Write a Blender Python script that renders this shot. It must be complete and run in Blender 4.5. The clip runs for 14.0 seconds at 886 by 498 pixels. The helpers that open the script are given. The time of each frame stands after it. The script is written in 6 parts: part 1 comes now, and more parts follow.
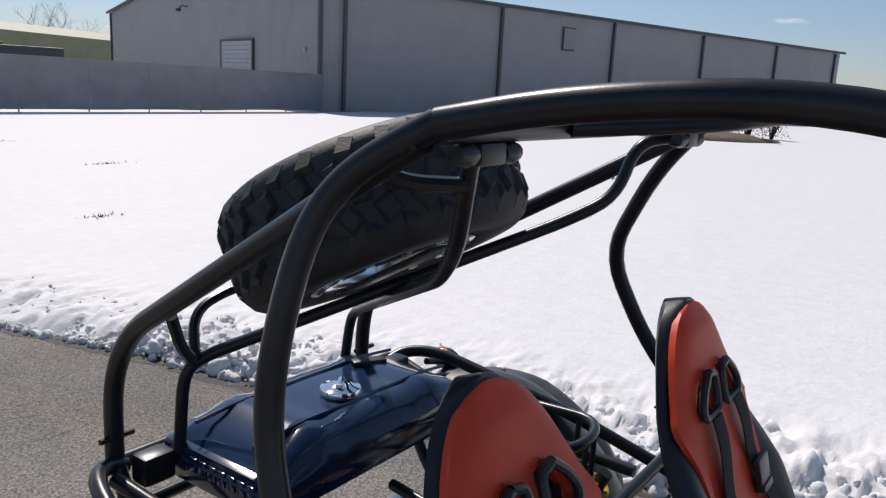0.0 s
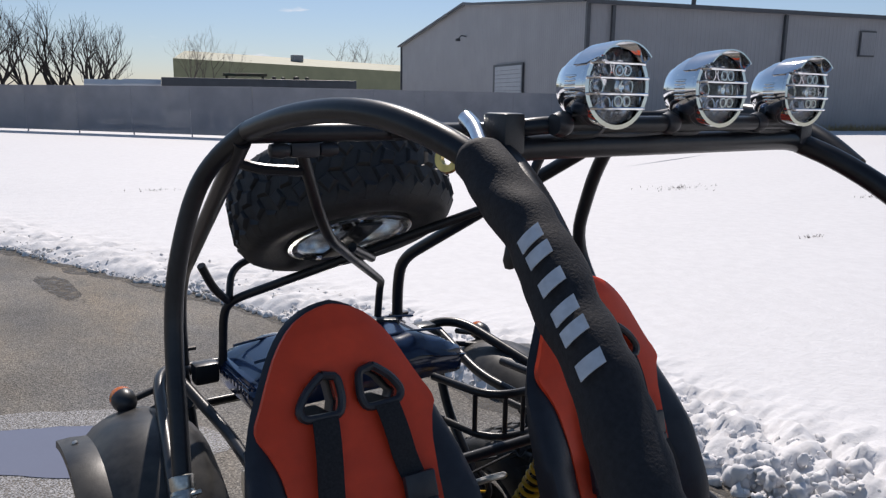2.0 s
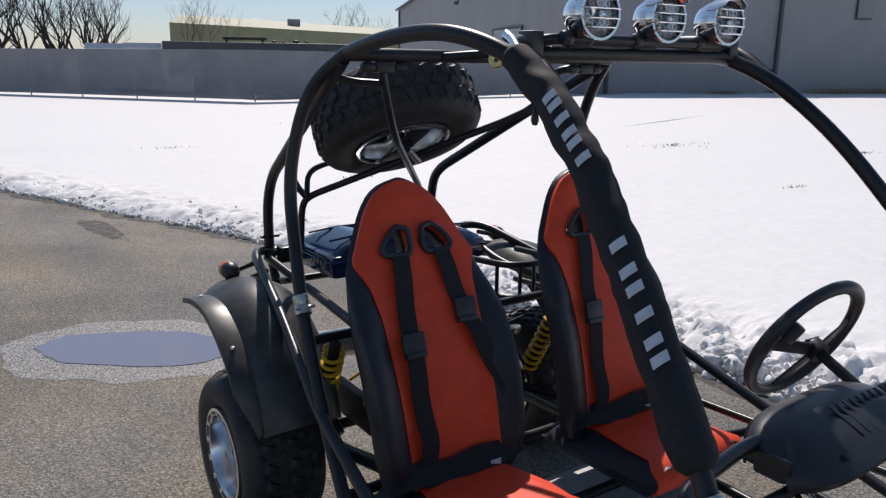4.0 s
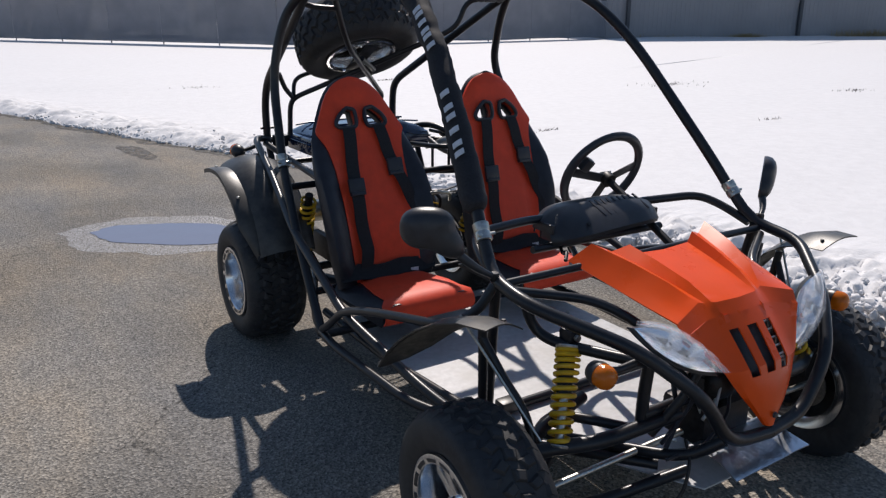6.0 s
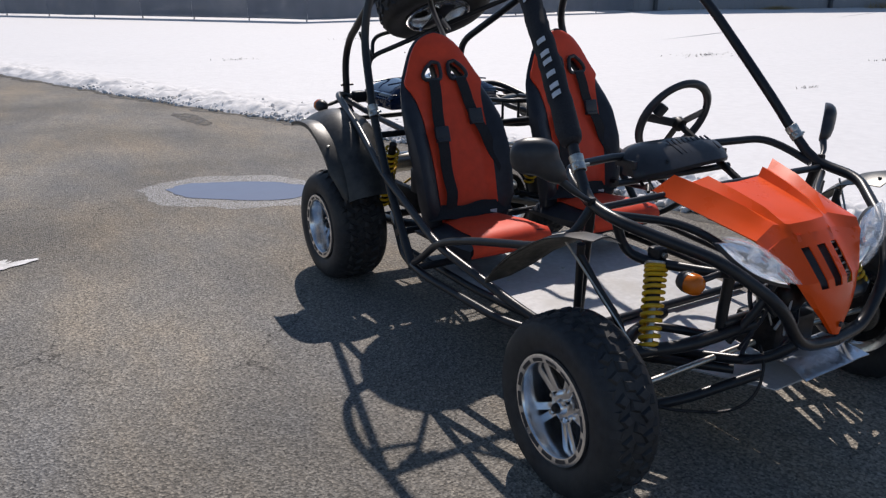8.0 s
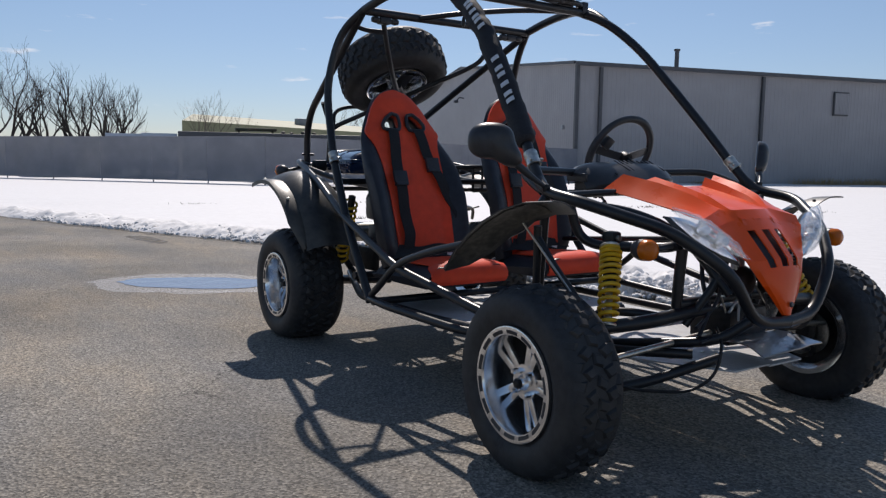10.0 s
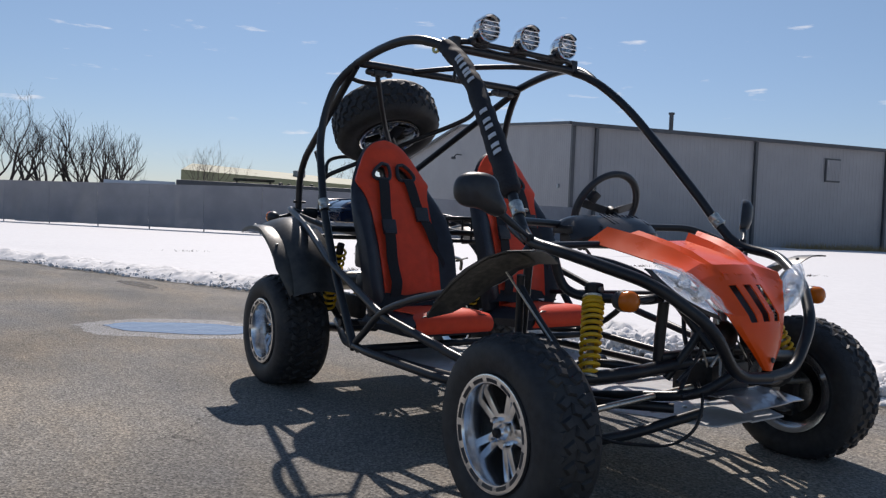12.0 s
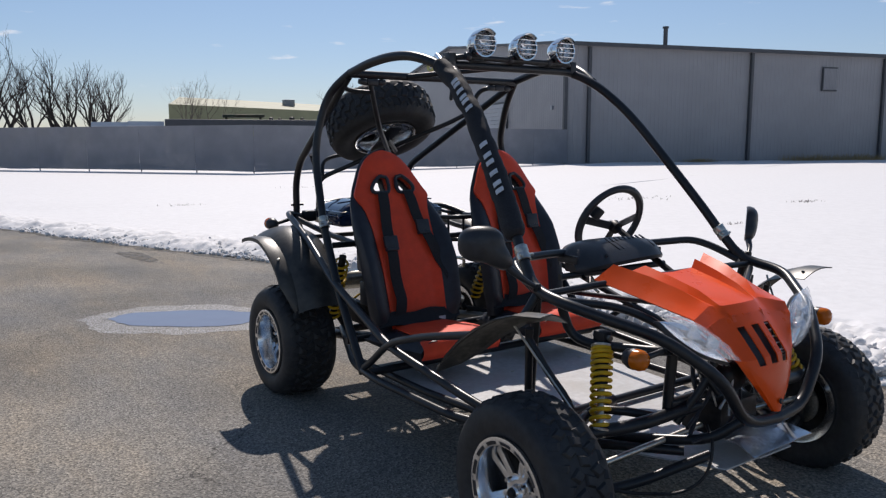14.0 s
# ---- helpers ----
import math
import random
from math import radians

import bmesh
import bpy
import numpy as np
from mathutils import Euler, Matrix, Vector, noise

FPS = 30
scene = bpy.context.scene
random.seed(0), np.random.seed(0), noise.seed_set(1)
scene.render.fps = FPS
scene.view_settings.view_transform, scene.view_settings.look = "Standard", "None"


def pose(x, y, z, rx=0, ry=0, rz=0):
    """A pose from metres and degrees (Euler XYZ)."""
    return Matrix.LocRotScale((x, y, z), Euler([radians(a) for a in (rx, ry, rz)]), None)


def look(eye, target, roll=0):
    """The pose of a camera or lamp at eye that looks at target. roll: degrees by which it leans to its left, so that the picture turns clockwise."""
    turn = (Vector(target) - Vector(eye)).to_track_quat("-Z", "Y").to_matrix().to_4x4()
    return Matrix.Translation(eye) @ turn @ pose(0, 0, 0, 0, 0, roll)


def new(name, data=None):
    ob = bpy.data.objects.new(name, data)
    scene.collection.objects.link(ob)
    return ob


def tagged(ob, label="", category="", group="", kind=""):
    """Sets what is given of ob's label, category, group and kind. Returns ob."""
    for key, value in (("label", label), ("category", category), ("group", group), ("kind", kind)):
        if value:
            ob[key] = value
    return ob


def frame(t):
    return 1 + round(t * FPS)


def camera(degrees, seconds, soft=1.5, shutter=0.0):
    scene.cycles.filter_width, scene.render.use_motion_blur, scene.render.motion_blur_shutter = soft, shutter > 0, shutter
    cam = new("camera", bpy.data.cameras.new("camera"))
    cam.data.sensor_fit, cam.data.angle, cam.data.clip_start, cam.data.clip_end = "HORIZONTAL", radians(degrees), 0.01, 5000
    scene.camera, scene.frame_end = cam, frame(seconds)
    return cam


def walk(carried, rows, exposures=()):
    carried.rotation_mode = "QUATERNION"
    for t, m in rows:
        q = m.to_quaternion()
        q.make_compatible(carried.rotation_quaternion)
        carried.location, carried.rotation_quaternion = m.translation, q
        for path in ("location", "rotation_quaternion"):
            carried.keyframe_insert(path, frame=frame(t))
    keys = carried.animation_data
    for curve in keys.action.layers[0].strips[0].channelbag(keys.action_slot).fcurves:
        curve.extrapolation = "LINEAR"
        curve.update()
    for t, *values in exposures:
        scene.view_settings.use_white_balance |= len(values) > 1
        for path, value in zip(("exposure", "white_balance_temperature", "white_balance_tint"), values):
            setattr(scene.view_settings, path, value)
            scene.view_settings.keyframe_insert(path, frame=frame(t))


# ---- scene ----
import itertools

cam = camera(59.9, 14.0, 1.3)
PATH = [
    (0, (-1.183, 0.136, 1.622), (0.414, 1.269, 1.212), 3.0),
    (0.5, (-1.282, -0.149, 1.62), (0.168, 1.162, 1.201), 3.9),
    (1, (-1.329, -0.428, 1.637), (-0.042, 1.052, 1.245), 2.2),
    (1.5, (-1.142, -0.609, 1.642), (0.023, 0.972, 1.262), 1.7),
    (2, (-0.98, -0.723, 1.644), (0.12, 0.903, 1.261), 0.8),
    (2.5, (-0.938, -0.756, 1.638), (0.156, 0.87, 1.239), -0.0),
    (3, (-1.051, -0.82, 1.61), (0.038, 0.798, 1.168), 0.1),
    (3.2, (-1.147, -0.872, 1.599), (-0.046, 0.735, 1.146), 0.4),
    (5.3, (-1.704, -1.955, 1.515), (-0.629, -0.342, 1.025), 1.1),
    (5.5, (-1.725, -2.058, 1.523), (-0.665, -0.439, 1.014), 0.6),
    (6, (-1.725, -2.289, 1.499), (-0.705, -0.675, 0.904), 0.3),
    (6.5, (-1.724, -2.412, 1.468), (-0.762, -0.815, 0.746), -0.6),
    (7, (-1.777, -2.452, 1.462), (-0.843, -0.849, 0.714), -0.6),
    (7.5, (-1.957, -2.43, 1.463), (-1.022, -0.811, 0.753), -0.3),
    (7.7, (-2.042, -2.422, 1.463), (-1.099, -0.801, 0.77), -0.2),
    (9.8, (-2.198, -2.537, 0.904), (-1.088, -0.89, 0.666), 0.6),
    (10, (-2.196, -2.548, 0.879), (-1.081, -0.902, 0.664), 0.9),
    (10.5, (-2.183, -2.563, 0.858), (-1.064, -0.914, 0.697), 1.7),
    (11, (-2.178, -2.575, 0.858), (-1.053, -0.926, 0.737), 2.2),
    (11.5, (-2.174, -2.577, 0.858), (-1.046, -0.927, 0.765), 2.5),
    (12, (-2.174, -2.579, 0.856), (-1.045, -0.929, 0.784), 2.4),
    (12.5, (-2.166, -2.581, 0.854), (-1.038, -0.931, 0.796), 2.4),
    (13, (-2.161, -2.556, 0.863), (-1.033, -0.905, 0.808), 2.0),
    (13.5, (-2.15, -2.508, 1.013), (-1.01, -0.873, 0.842), 0.5),
    (14, (-2.171, -2.509, 1.269), (-1.041, -0.881, 0.994), -0.1),
]
walk(cam, [(t, look(eye, target, roll)) for t, eye, target, roll in PATH], [(0.0, 0.14, 6500, 14), (14.0, 0.14, 6500, 14)])

# ---- light ----
SUN_TO = Vector((0.51, 0.866, 1.10)).normalized()
world = bpy.data.worlds.new("sky")
scene.world = world
world.use_nodes = True
wn, wl = world.node_tree.nodes, world.node_tree.links
wn.clear()
sky = wn.new("ShaderNodeTexSky")
sky.sky_type = "NISHITA"
sky.sun_disc = False
sky.sun_elevation = math.asin(SUN_TO.z)
sky.sun_rotation = math.atan2(SUN_TO.x, SUN_TO.y)
sky.air_density, sky.dust_density, sky.ozone_density = 1.0, 0.15, 2.2
geo = wn.new("ShaderNodeTexCoord")
stretch = wn.new("ShaderNodeMapping")
stretch.inputs["Scale"].default_value = (4.6, 4.6, 26.0)
stretch.inputs["Location"].default_value = (0.35, 1.7, 0.4)
cloud = wn.new("ShaderNodeTexNoise")
cloud.inputs["Scale"].default_value = 2.3
cloud.inputs["Detail"].default_value = 6
cloud.inputs["Roughness"].default_value = 0.55
ramp = wn.new("ShaderNodeValToRGB")
ramp.color_ramp.elements[0].position, ramp.color_ramp.elements[1].position = 0.635, 0.735
ramp.color_ramp.elements[1].color = (0.8, 0.8, 0.8, 1)
mix = wn.new("ShaderNodeMix")
mix.data_type = "RGBA"
mix.inputs["B"].default_value = (8.2, 8.5, 9.0, 1)
bg = wn.new("ShaderNodeBackground")
bg.inputs["Strength"].default_value = 0.089
wo = wn.new("ShaderNodeOutputWorld")
wl.new(geo.outputs["Generated"], stretch.inputs["Vector"])
wl.new(stretch.outputs["Vector"], cloud.inputs["Vector"])
wl.new(cloud.outputs["Fac"], ramp.inputs["Fac"])
wl.new(ramp.outputs["Color"], mix.inputs["Factor"])
# the air near the horizon is cool and hazy, not yellow
split = wn.new("ShaderNodeSeparateXYZ")
low = wn.new("ShaderNodeMapRange")
low.inputs["From Min"].default_value, low.inputs["From Max"].default_value = 0.0, 0.42
tint = wn.new("ShaderNodeMix")
tint.data_type = "RGBA"
tint.inputs["A"].default_value, tint.inputs["B"].default_value = (0.64, 0.67, 0.80, 1), (1.0, 1.0, 0.92, 1)
air = wn.new("ShaderNodeMix")
air.data_type, air.blend_type = "RGBA", "MULTIPLY"
air.inputs["Factor"].default_value = 1.0
wl.new(geo.outputs["Generated"], split.inputs["Vector"])
wl.new(split.outputs["Z"], low.inputs["Value"])
wl.new(low.outputs["Result"], tint.inputs["Factor"])
wl.new(sky.outputs["Color"], air.inputs["A"])
wl.new(tint.outputs["Result"], air.inputs["B"])
wl.new(air.outputs["Result"], mix.inputs["A"])
wl.new(mix.outputs["Result"], bg.inputs["Color"])
wl.new(bg.outputs["Background"], wo.inputs["Surface"])

sun_data = bpy.data.lights.new("sun", "SUN")
sun_data.energy, sun_data.angle, sun_data.color = 3.85, radians(0.55), (1.0, 0.93, 0.84)
sun = new("sun", sun_data)
sun.matrix_world = look(SUN_TO * 60, (0, 0, 0))


# ---- materials ----
def material(name, colour, rough=0.5, metal=0.0, coat=0.0, grain=None, spread=0.25, bump=0.0, bump_scale=200.0, stain=None, stain_scale=3.0, clear=0.0, ior=1.45, spec=0.5, rough_vary=0.0):
    """A principled surface with fine grain and wider stains in colour, and fine relief."""
    m = bpy.data.materials.new(name)
    m.use_nodes = True
    n, l = m.node_tree.nodes, m.node_tree.links
    b = n["Principled BSDF"]
    b.inputs["Base Color"].default_value = (*colour, 1)
    b.inputs["Roughness"].default_value = rough
    b.inputs["Metallic"].default_value = metal
    b.inputs["Coat Weight"].default_value = coat
    b.inputs["Coat Roughness"].default_value = 0.08
    b.inputs["Transmission Weight"].default_value = clear
    b.inputs["IOR"].default_value = ior
    b.inputs["Specular IOR Level"].default_value = spec
    tc = n.new("ShaderNodeTexCoord")
    last = None
    if grain:
        t = n.new("ShaderNodeTexNoise")
        t.inputs["Scale"].default_value = grain
        t.inputs["Detail"].default_value = 4
        l.new(tc.outputs["Object"], t.inputs["Vector"])
        r = n.new("ShaderNodeMapRange")
        r.inputs["From Min"].default_value, r.inputs["From Max"].default_value = 0.3, 0.7
        r.inputs["To Min"].default_value, r.inputs["To Max"].default_value = 1 - spread, 1 + spread
        l.new(t.outputs["Fac"], r.inputs["Value"])
        mx = n.new("ShaderNodeMix")
        mx.data_type, mx.blend_type = "RGBA", "MULTIPLY"
        mx.inputs["Factor"].default_value = 1.0
        mx.inputs["A"].default_value = (*colour, 1)
        l.new(r.outputs["Result"], mx.inputs["B"])
        last = mx.outputs["Result"]
    if stain:
        t = n.new("ShaderNodeTexNoise")
        t.inputs["Scale"].default_value = stain_scale
        t.inputs["Detail"].default_value = 5
        t.inputs["Roughness"].default_value = 0.6
        l.new(tc.outputs["Object"], t.inputs["Vector"])
        r = n.new("ShaderNodeMapRange")
        r.inputs["From Min"].default_value, r.inputs["From Max"].default_value = 0.42, 0.72
        r.inputs["To Min"].default_value, r.inputs["To Max"].default_value = 0.0, 0.85
        l.new(t.outputs["Fac"], r.inputs["Value"])
        mx = n.new("ShaderNodeMix")
        mx.data_type = "RGBA"
        l.new(r.outputs["Result"], mx.inputs["Factor"])
        if last:
            l.new(last, mx.inputs["A"])
        else:
            mx.inputs["A"].default_value = (*colour, 1)
        mx.inputs["B"].default_value = (*stain, 1)
        last = mx.outputs["Result"]
    if last:
        l.new(last, b.inputs["Base Color"])
    if rough_vary:
        t = n.new("ShaderNodeTexNoise")
        t.inputs["Scale"].default_value = 14
        t.inputs["Detail"].default_value = 5
        l.new(tc.outputs["Object"], t.inputs["Vector"])
        r = n.new("ShaderNodeMapRange")
        r.inputs["To Min"].default_value, r.inputs["To Max"].default_value = rough - rough_vary, rough + rough_vary
        l.new(t.outputs["Fac"], r.inputs["Value"])
        l.new(r.outputs["Result"], b.inputs["Roughness"])
    if bump:
        t = n.new("ShaderNodeTexNoise")
        t.inputs["Scale"].default_value = bump_scale
        t.inputs["Detail"].default_value = 3
        l.new(tc.outputs["Object"], t.inputs["Vector"])
        u = n.new("ShaderNodeBump")
        u.inputs["Strength"].default_value = bump
        u.inputs["Distance"].default_value = 0.4 / bump_scale
        l.new(t.outputs["Fac"], u.inputs["Height"])
        l.new(u.outputs["Normal"], b.inputs["Normal"])
    return m


PAINT = material("black powder coat", (0.010, 0.0115, 0.016), 0.33, grain=90, spread=0.3, stain=(0.03, 0.03, 0.032), stain_scale=5, bump=0.15, bump_scale=400, rough_vary=0.1)
WORN = material("greasy dark metal", (0.025, 0.025, 0.027), 0.45, 0.6, grain=60, spread=0.4, stain=(0.06, 0.05, 0.045), stain_scale=9)
RUBBER = material("tyre rubber", (0.023, 0.024, 0.028), 0.62, grain=40, spread=0.35, stain=(0.05, 0.048, 0.045), stain_scale=7, bump=0.3, bump_scale=160)
RED = material("red vinyl", (0.80, 0.072, 0.026), 0.48, spec=0.35, grain=25, spread=0.08, bump=0.35, bump_scale=420, stain=(0.72, 0.064, 0.026), stain_scale=6)
VINYL = material("black vinyl", (0.021, 0.022, 0.030), 0.4, grain=30, spread=0.2, bump=0.5, bump_scale=380)
WEBBING = material("harness webbing", (0.016, 0.016, 0.019), 0.8, grain=220, spread=0.4, bump=0.5, bump_scale=500)
FABRIC = material("sleeve fabric", (0.017, 0.017, 0.021), 0.75, grain=160, spread=0.3, bump=0.5, bump_scale=300)
PLASTIC = material("black moulded plastic", (0.026, 0.028, 0.036), 0.36, grain=50, spread=0.2, bump=0.25, bump_scale=350, stain=(0.045, 0.044, 0.042), stain_scale=6)
GREYPLASTIC = material("dusty black fender plastic", (0.028, 0.028, 0.029), 0.4, grain=50, spread=0.25, stain=(0.09, 0.085, 0.075), stain_scale=9, bump=0.2, bump_scale=300, rough_vary=0.1)
DIRTY = material("muddy fender plastic", (0.085, 0.078, 0.066), 0.65, grain=60, spread=0.4, stain=(0.02, 0.02, 0.02), stain_scale=16)
ORANGE = material("orange painted plastic", (0.90, 0.086, 0.003), 0.30, coat=0.15, spec=0.3, grain=12, spread=0.05, stain=(0.84, 0.084, 0.004), stain_scale=4, rough_vary=0.1)
NAVY = material("navy gloss plastic", (0.010, 0.024, 0.066), 0.14, coat=0.6, grain=30, spread=0.2)
CHROME = material("chrome", (0.86, 0.87, 0.89), 0.05, 1.0, stain=(0.75, 0.76, 0.78), stain_scale=12)
ALLOY = material("machined alloy", (0.80, 0.81, 0.83), 0.20, 1.0, grain=80, spread=0.08, rough_vary=0.08)
STEEL = material("zinc steel", (0.55, 0.54, 0.5), 0.35, 1.0, grain=120, spread=0.2)
BRASS = material("yellow zinc", (0.62, 0.5, 0.2), 0.35, 1.0, grain=100, spread=0.2)
YELLOW = material("yellow spring paint", (0.82, 0.48, 0.014), 0.38, grain=60, spread=0.12, stain=(0.45, 0.26, 0.02), stain_scale=30)
AMBER = material("amber lens", (0.85, 0.20, 0.008), 0.12, clear=0.35, bump=0.4, bump_scale=220)
LENS = material("clear lens", (0.95, 0.96, 0.98), 0.04, clear=0.92, ior=1.45)
FILM = material("wrinkled clear film", (0.80, 0.86, 0.95), 0.14, clear=0.3, ior=1.2, bump=1.0, bump_scale=35)
FLOORPAN = material("grey floor plate", (0.50, 0.505, 0.515), 0.45, grain=40, spread=0.12, stain=(0.40, 0.39, 0.37), stain_scale=6)
WHITE = material("white print", (0.62, 0.64, 0.68), 0.6, grain=90, spread=0.12)
SKID = material("wrapped bright plate", (0.66, 0.70, 0.76), 0.32, 1.0, bump=0.3, bump_scale=9, stain=(0.5, 0.53, 0.6), stain_scale=5)
GLASSY = material("mirror glass", (0.8, 0.8, 0.8), 0.03, 1.0)


def asphalt_material():
    m = material("weathered asphalt", (0.075, 0.072, 0.068), 0.85)
    n, l, b = m.node_tree.nodes, m.node_tree.links, m.node_tree.nodes["Principled BSDF"]
    tc = n.new("ShaderNodeTexCoord")
    v = n.new("ShaderNodeTexVoronoi")
    v.inputs["Scale"].default_value = 120
    l.new(tc.outputs["Object"], v.inputs["Vector"])
    cr = n.new("ShaderNodeValToRGB")
    cr.color_ramp.elements[0].color, cr.color_ramp.elements[1].color = (0.095, 0.092, 0.088, 1), (0.36, 0.343, 0.315, 1)
    cr.color_ramp.elements.new(0.55).color = (0.215, 0.203, 0.187, 1)
    l.new(v.outputs["Color"], cr.inputs["Fac"])
    big = n.new("ShaderNodeTexNoise")
    big.inputs["Scale"].default_value, big.inputs["Detail"].default_value = 0.55, 6
    l.new(tc.outputs["Object"], big.inputs["Vector"])
    r = n.new("ShaderNodeMapRange")
    r.inputs["From Min"].default_value, r.inputs["From Max"].default_value = 0.35, 0.68
    r.inputs["To Min"].default_value, r.inputs["To Max"].default_value = 0.66, 1.22
    l.new(big.outputs["Fac"], r.inputs["Value"])
    mx = n.new("ShaderNodeMix")
    mx.data_type, mx.blend_type = "RGBA", "MULTIPLY"
    mx.inputs["Factor"].default_value = 1
    l.new(cr.outputs["Color"], mx.inputs["A"])
    l.new(r.outputs["Result"], mx.inputs["B"])
    # fine cracks
    ck = n.new("ShaderNodeTexVoronoi")
    ck.feature = "DISTANCE_TO_EDGE"
    ck.inputs["Scale"].default_value = 1.1
    wob = n.new("ShaderNodeTexNoise")
    wob.inputs["Scale"].default_value, wob.inputs["Detail"].default_value = 5, 5
    l.new(tc.outputs["Object"], wob.inputs["Vector"])
    add = n.new("ShaderNodeMix")
    add.data_type, add.blend_type = "RGBA", "ADD"
    add.inputs["Factor"].default_value = 0.35
    l.new(tc.outputs["Object"], add.inputs["A"])
    l.new(wob.outputs["Color"], add.inputs["B"])
    l.new(add.outputs["Result"], ck.inputs["Vector"])
    cm = n.new("ShaderNodeMapRange")
    cm.inputs["From Min"].default_value, cm.inputs["From Max"].default_value = 0.0, 0.007
    cm.inputs["To Min"].default_value, cm.inputs["To Max"].default_value = 0.35, 1.0
    l.new(ck.outputs["Distance"], cm.inputs["Value"])
    patch = n.new("ShaderNodeTexNoise")
    patch.inputs["Scale"].default_value = 0.8
    l.new(tc.outputs["Object"], patch.inputs["Vector"])
    pm = n.new("ShaderNodeMapRange")
    pm.inputs["From Min"].default_value, pm.inputs["From Max"].default_value = 0.5, 0.58
    l.new(patch.outputs["Fac"], pm.inputs["Value"])
    ckm = n.new("ShaderNodeMix")
    ckm.inputs["A"].default_value = 1.0
    l.new(pm.outputs["Result"], ckm.inputs["Factor"])
    l.new(cm.outputs["Result"], ckm.inputs["B"])
    mx2 = n.new("ShaderNodeMix")
    mx2.data_type, mx2.blend_type = "RGBA", "MULTIPLY"
    mx2.inputs["Factor"].default_value = 1
    l.new(mx.outputs["Result"], mx2.inputs["A"])
    l.new(ckm.outputs["Result"], mx2.inputs["B"])
    pit = n.new("ShaderNodeTexNoise")
    pit.inputs["Scale"].default_value, pit.inputs["Detail"].default_value = 75, 5
    l.new(tc.outputs["Object"], pit.inputs["Vector"])
    pr = n.new("ShaderNodeMapRange")
    pr.inputs["From Min"].default_value, pr.inputs["From Max"].default_value = 0.34, 0.50
    pr.inputs["To Min"].default_value, pr.inputs["To Max"].default_value = 0.50, 1.06
    l.new(pit.outputs["Fac"], pr.inputs["Value"])
    mx3 = n.new("ShaderNodeMix")
    mx3.data_type, mx3.blend_type = "RGBA", "MULTIPLY"
    mx3.inputs["Factor"].default_value = 1
    l.new(mx2.outputs["Result"], mx3.inputs["A"])
    l.new(pr.outputs["Result"], mx3.inputs["B"])
    # broad brown and pale weathering, drawn out along the lane
    lane = n.new("ShaderNodeMapping")
    lane.inputs["Scale"].default_value = (0.9, 0.35, 1.0)
    lane.inputs["Rotation"].default_value = (0, 0, 0.5)
    l.new(tc.outputs["Object"], lane.inputs["Vector"])
    mud = n.new("ShaderNodeTexNoise")
    mud.inputs["Scale"].default_value, mud.inputs["Detail"].default_value, mud.inputs["Roughness"].default_value = 1.4, 7, 0.62
    l.new(lane.outputs["Vector"], mud.inputs["Vector"])
    mr = n.new("ShaderNodeValToRGB")
    mr.color_ramp.elements[0].position, mr.color_ramp.elements[1].position = 0.36, 0.66
    mr.color_ramp.elements[0].color, mr.color_ramp.elements[1].color = (0.82, 0.84, 0.88, 1), (1.30, 1.15, 0.95, 1)
    mr.color_ramp.elements.new(0.5).color = (1.0, 0.97, 0.92, 1)
    l.new(mud.outputs["Fac"], mr.inputs["Fac"])
    mx4 = n.new("ShaderNodeMix")
    mx4.data_type, mx4.blend_type = "RGBA", "MULTIPLY"
    mx4.inputs["Factor"].default_value = 1
    l.new(mx3.outputs["Result"], mx4.inputs["A"])
    l.new(mr.outputs["Color"], mx4.inputs["B"])
    l.new(mx4.outputs["Result"], b.inputs["Base Color"])
    u = n.new("ShaderNodeBump")
    u.inputs["Strength"].default_value, u.inputs["Distance"].default_value = 0.8, 0.006
    l.new(v.outputs["Distance"], u.inputs["Height"])
    l.new(u.outputs["Normal"], b.inputs["Normal"])
    return m


ASPHALT = asphalt_material()
WET = material("salty grit", (0.33, 0.325, 0.325), 0.6, grain=110, spread=0.5, bump=0.9, bump_scale=110)


def gritty(m, scale, share, soft=0.05):
    """Keeps only scattered grains of a surface, with bare gaps between."""
    n, l = m.node_tree.nodes, m.node_tree.links
    tc, v, r = n.new("ShaderNodeTexCoord"), n.new("ShaderNodeTexNoise"), n.new("ShaderNodeMapRange")
    v.inputs["Scale"].default_value, v.inputs["Detail"].default_value = scale, 3
    r.inputs["From Min"].default_value, r.inputs["From Max"].default_value = share - soft, share + soft
    t, mix2 = n.new("ShaderNodeBsdfTransparent"), n.new("ShaderNodeMixShader")
    l.new(tc.outputs["Object"], v.inputs["Vector"])
    l.new(v.outputs["Fac"], r.inputs["Value"])
    l.new(r.outputs["Result"], mix2.inputs["Fac"])
    l.new(t.outputs["BSDF"], mix2.inputs[1])
    l.new(n["Principled BSDF"].outputs["BSDF"], mix2.inputs[2])
    l.new(mix2.outputs["Shader"], n["Material Output"].inputs["Surface"])
    return m


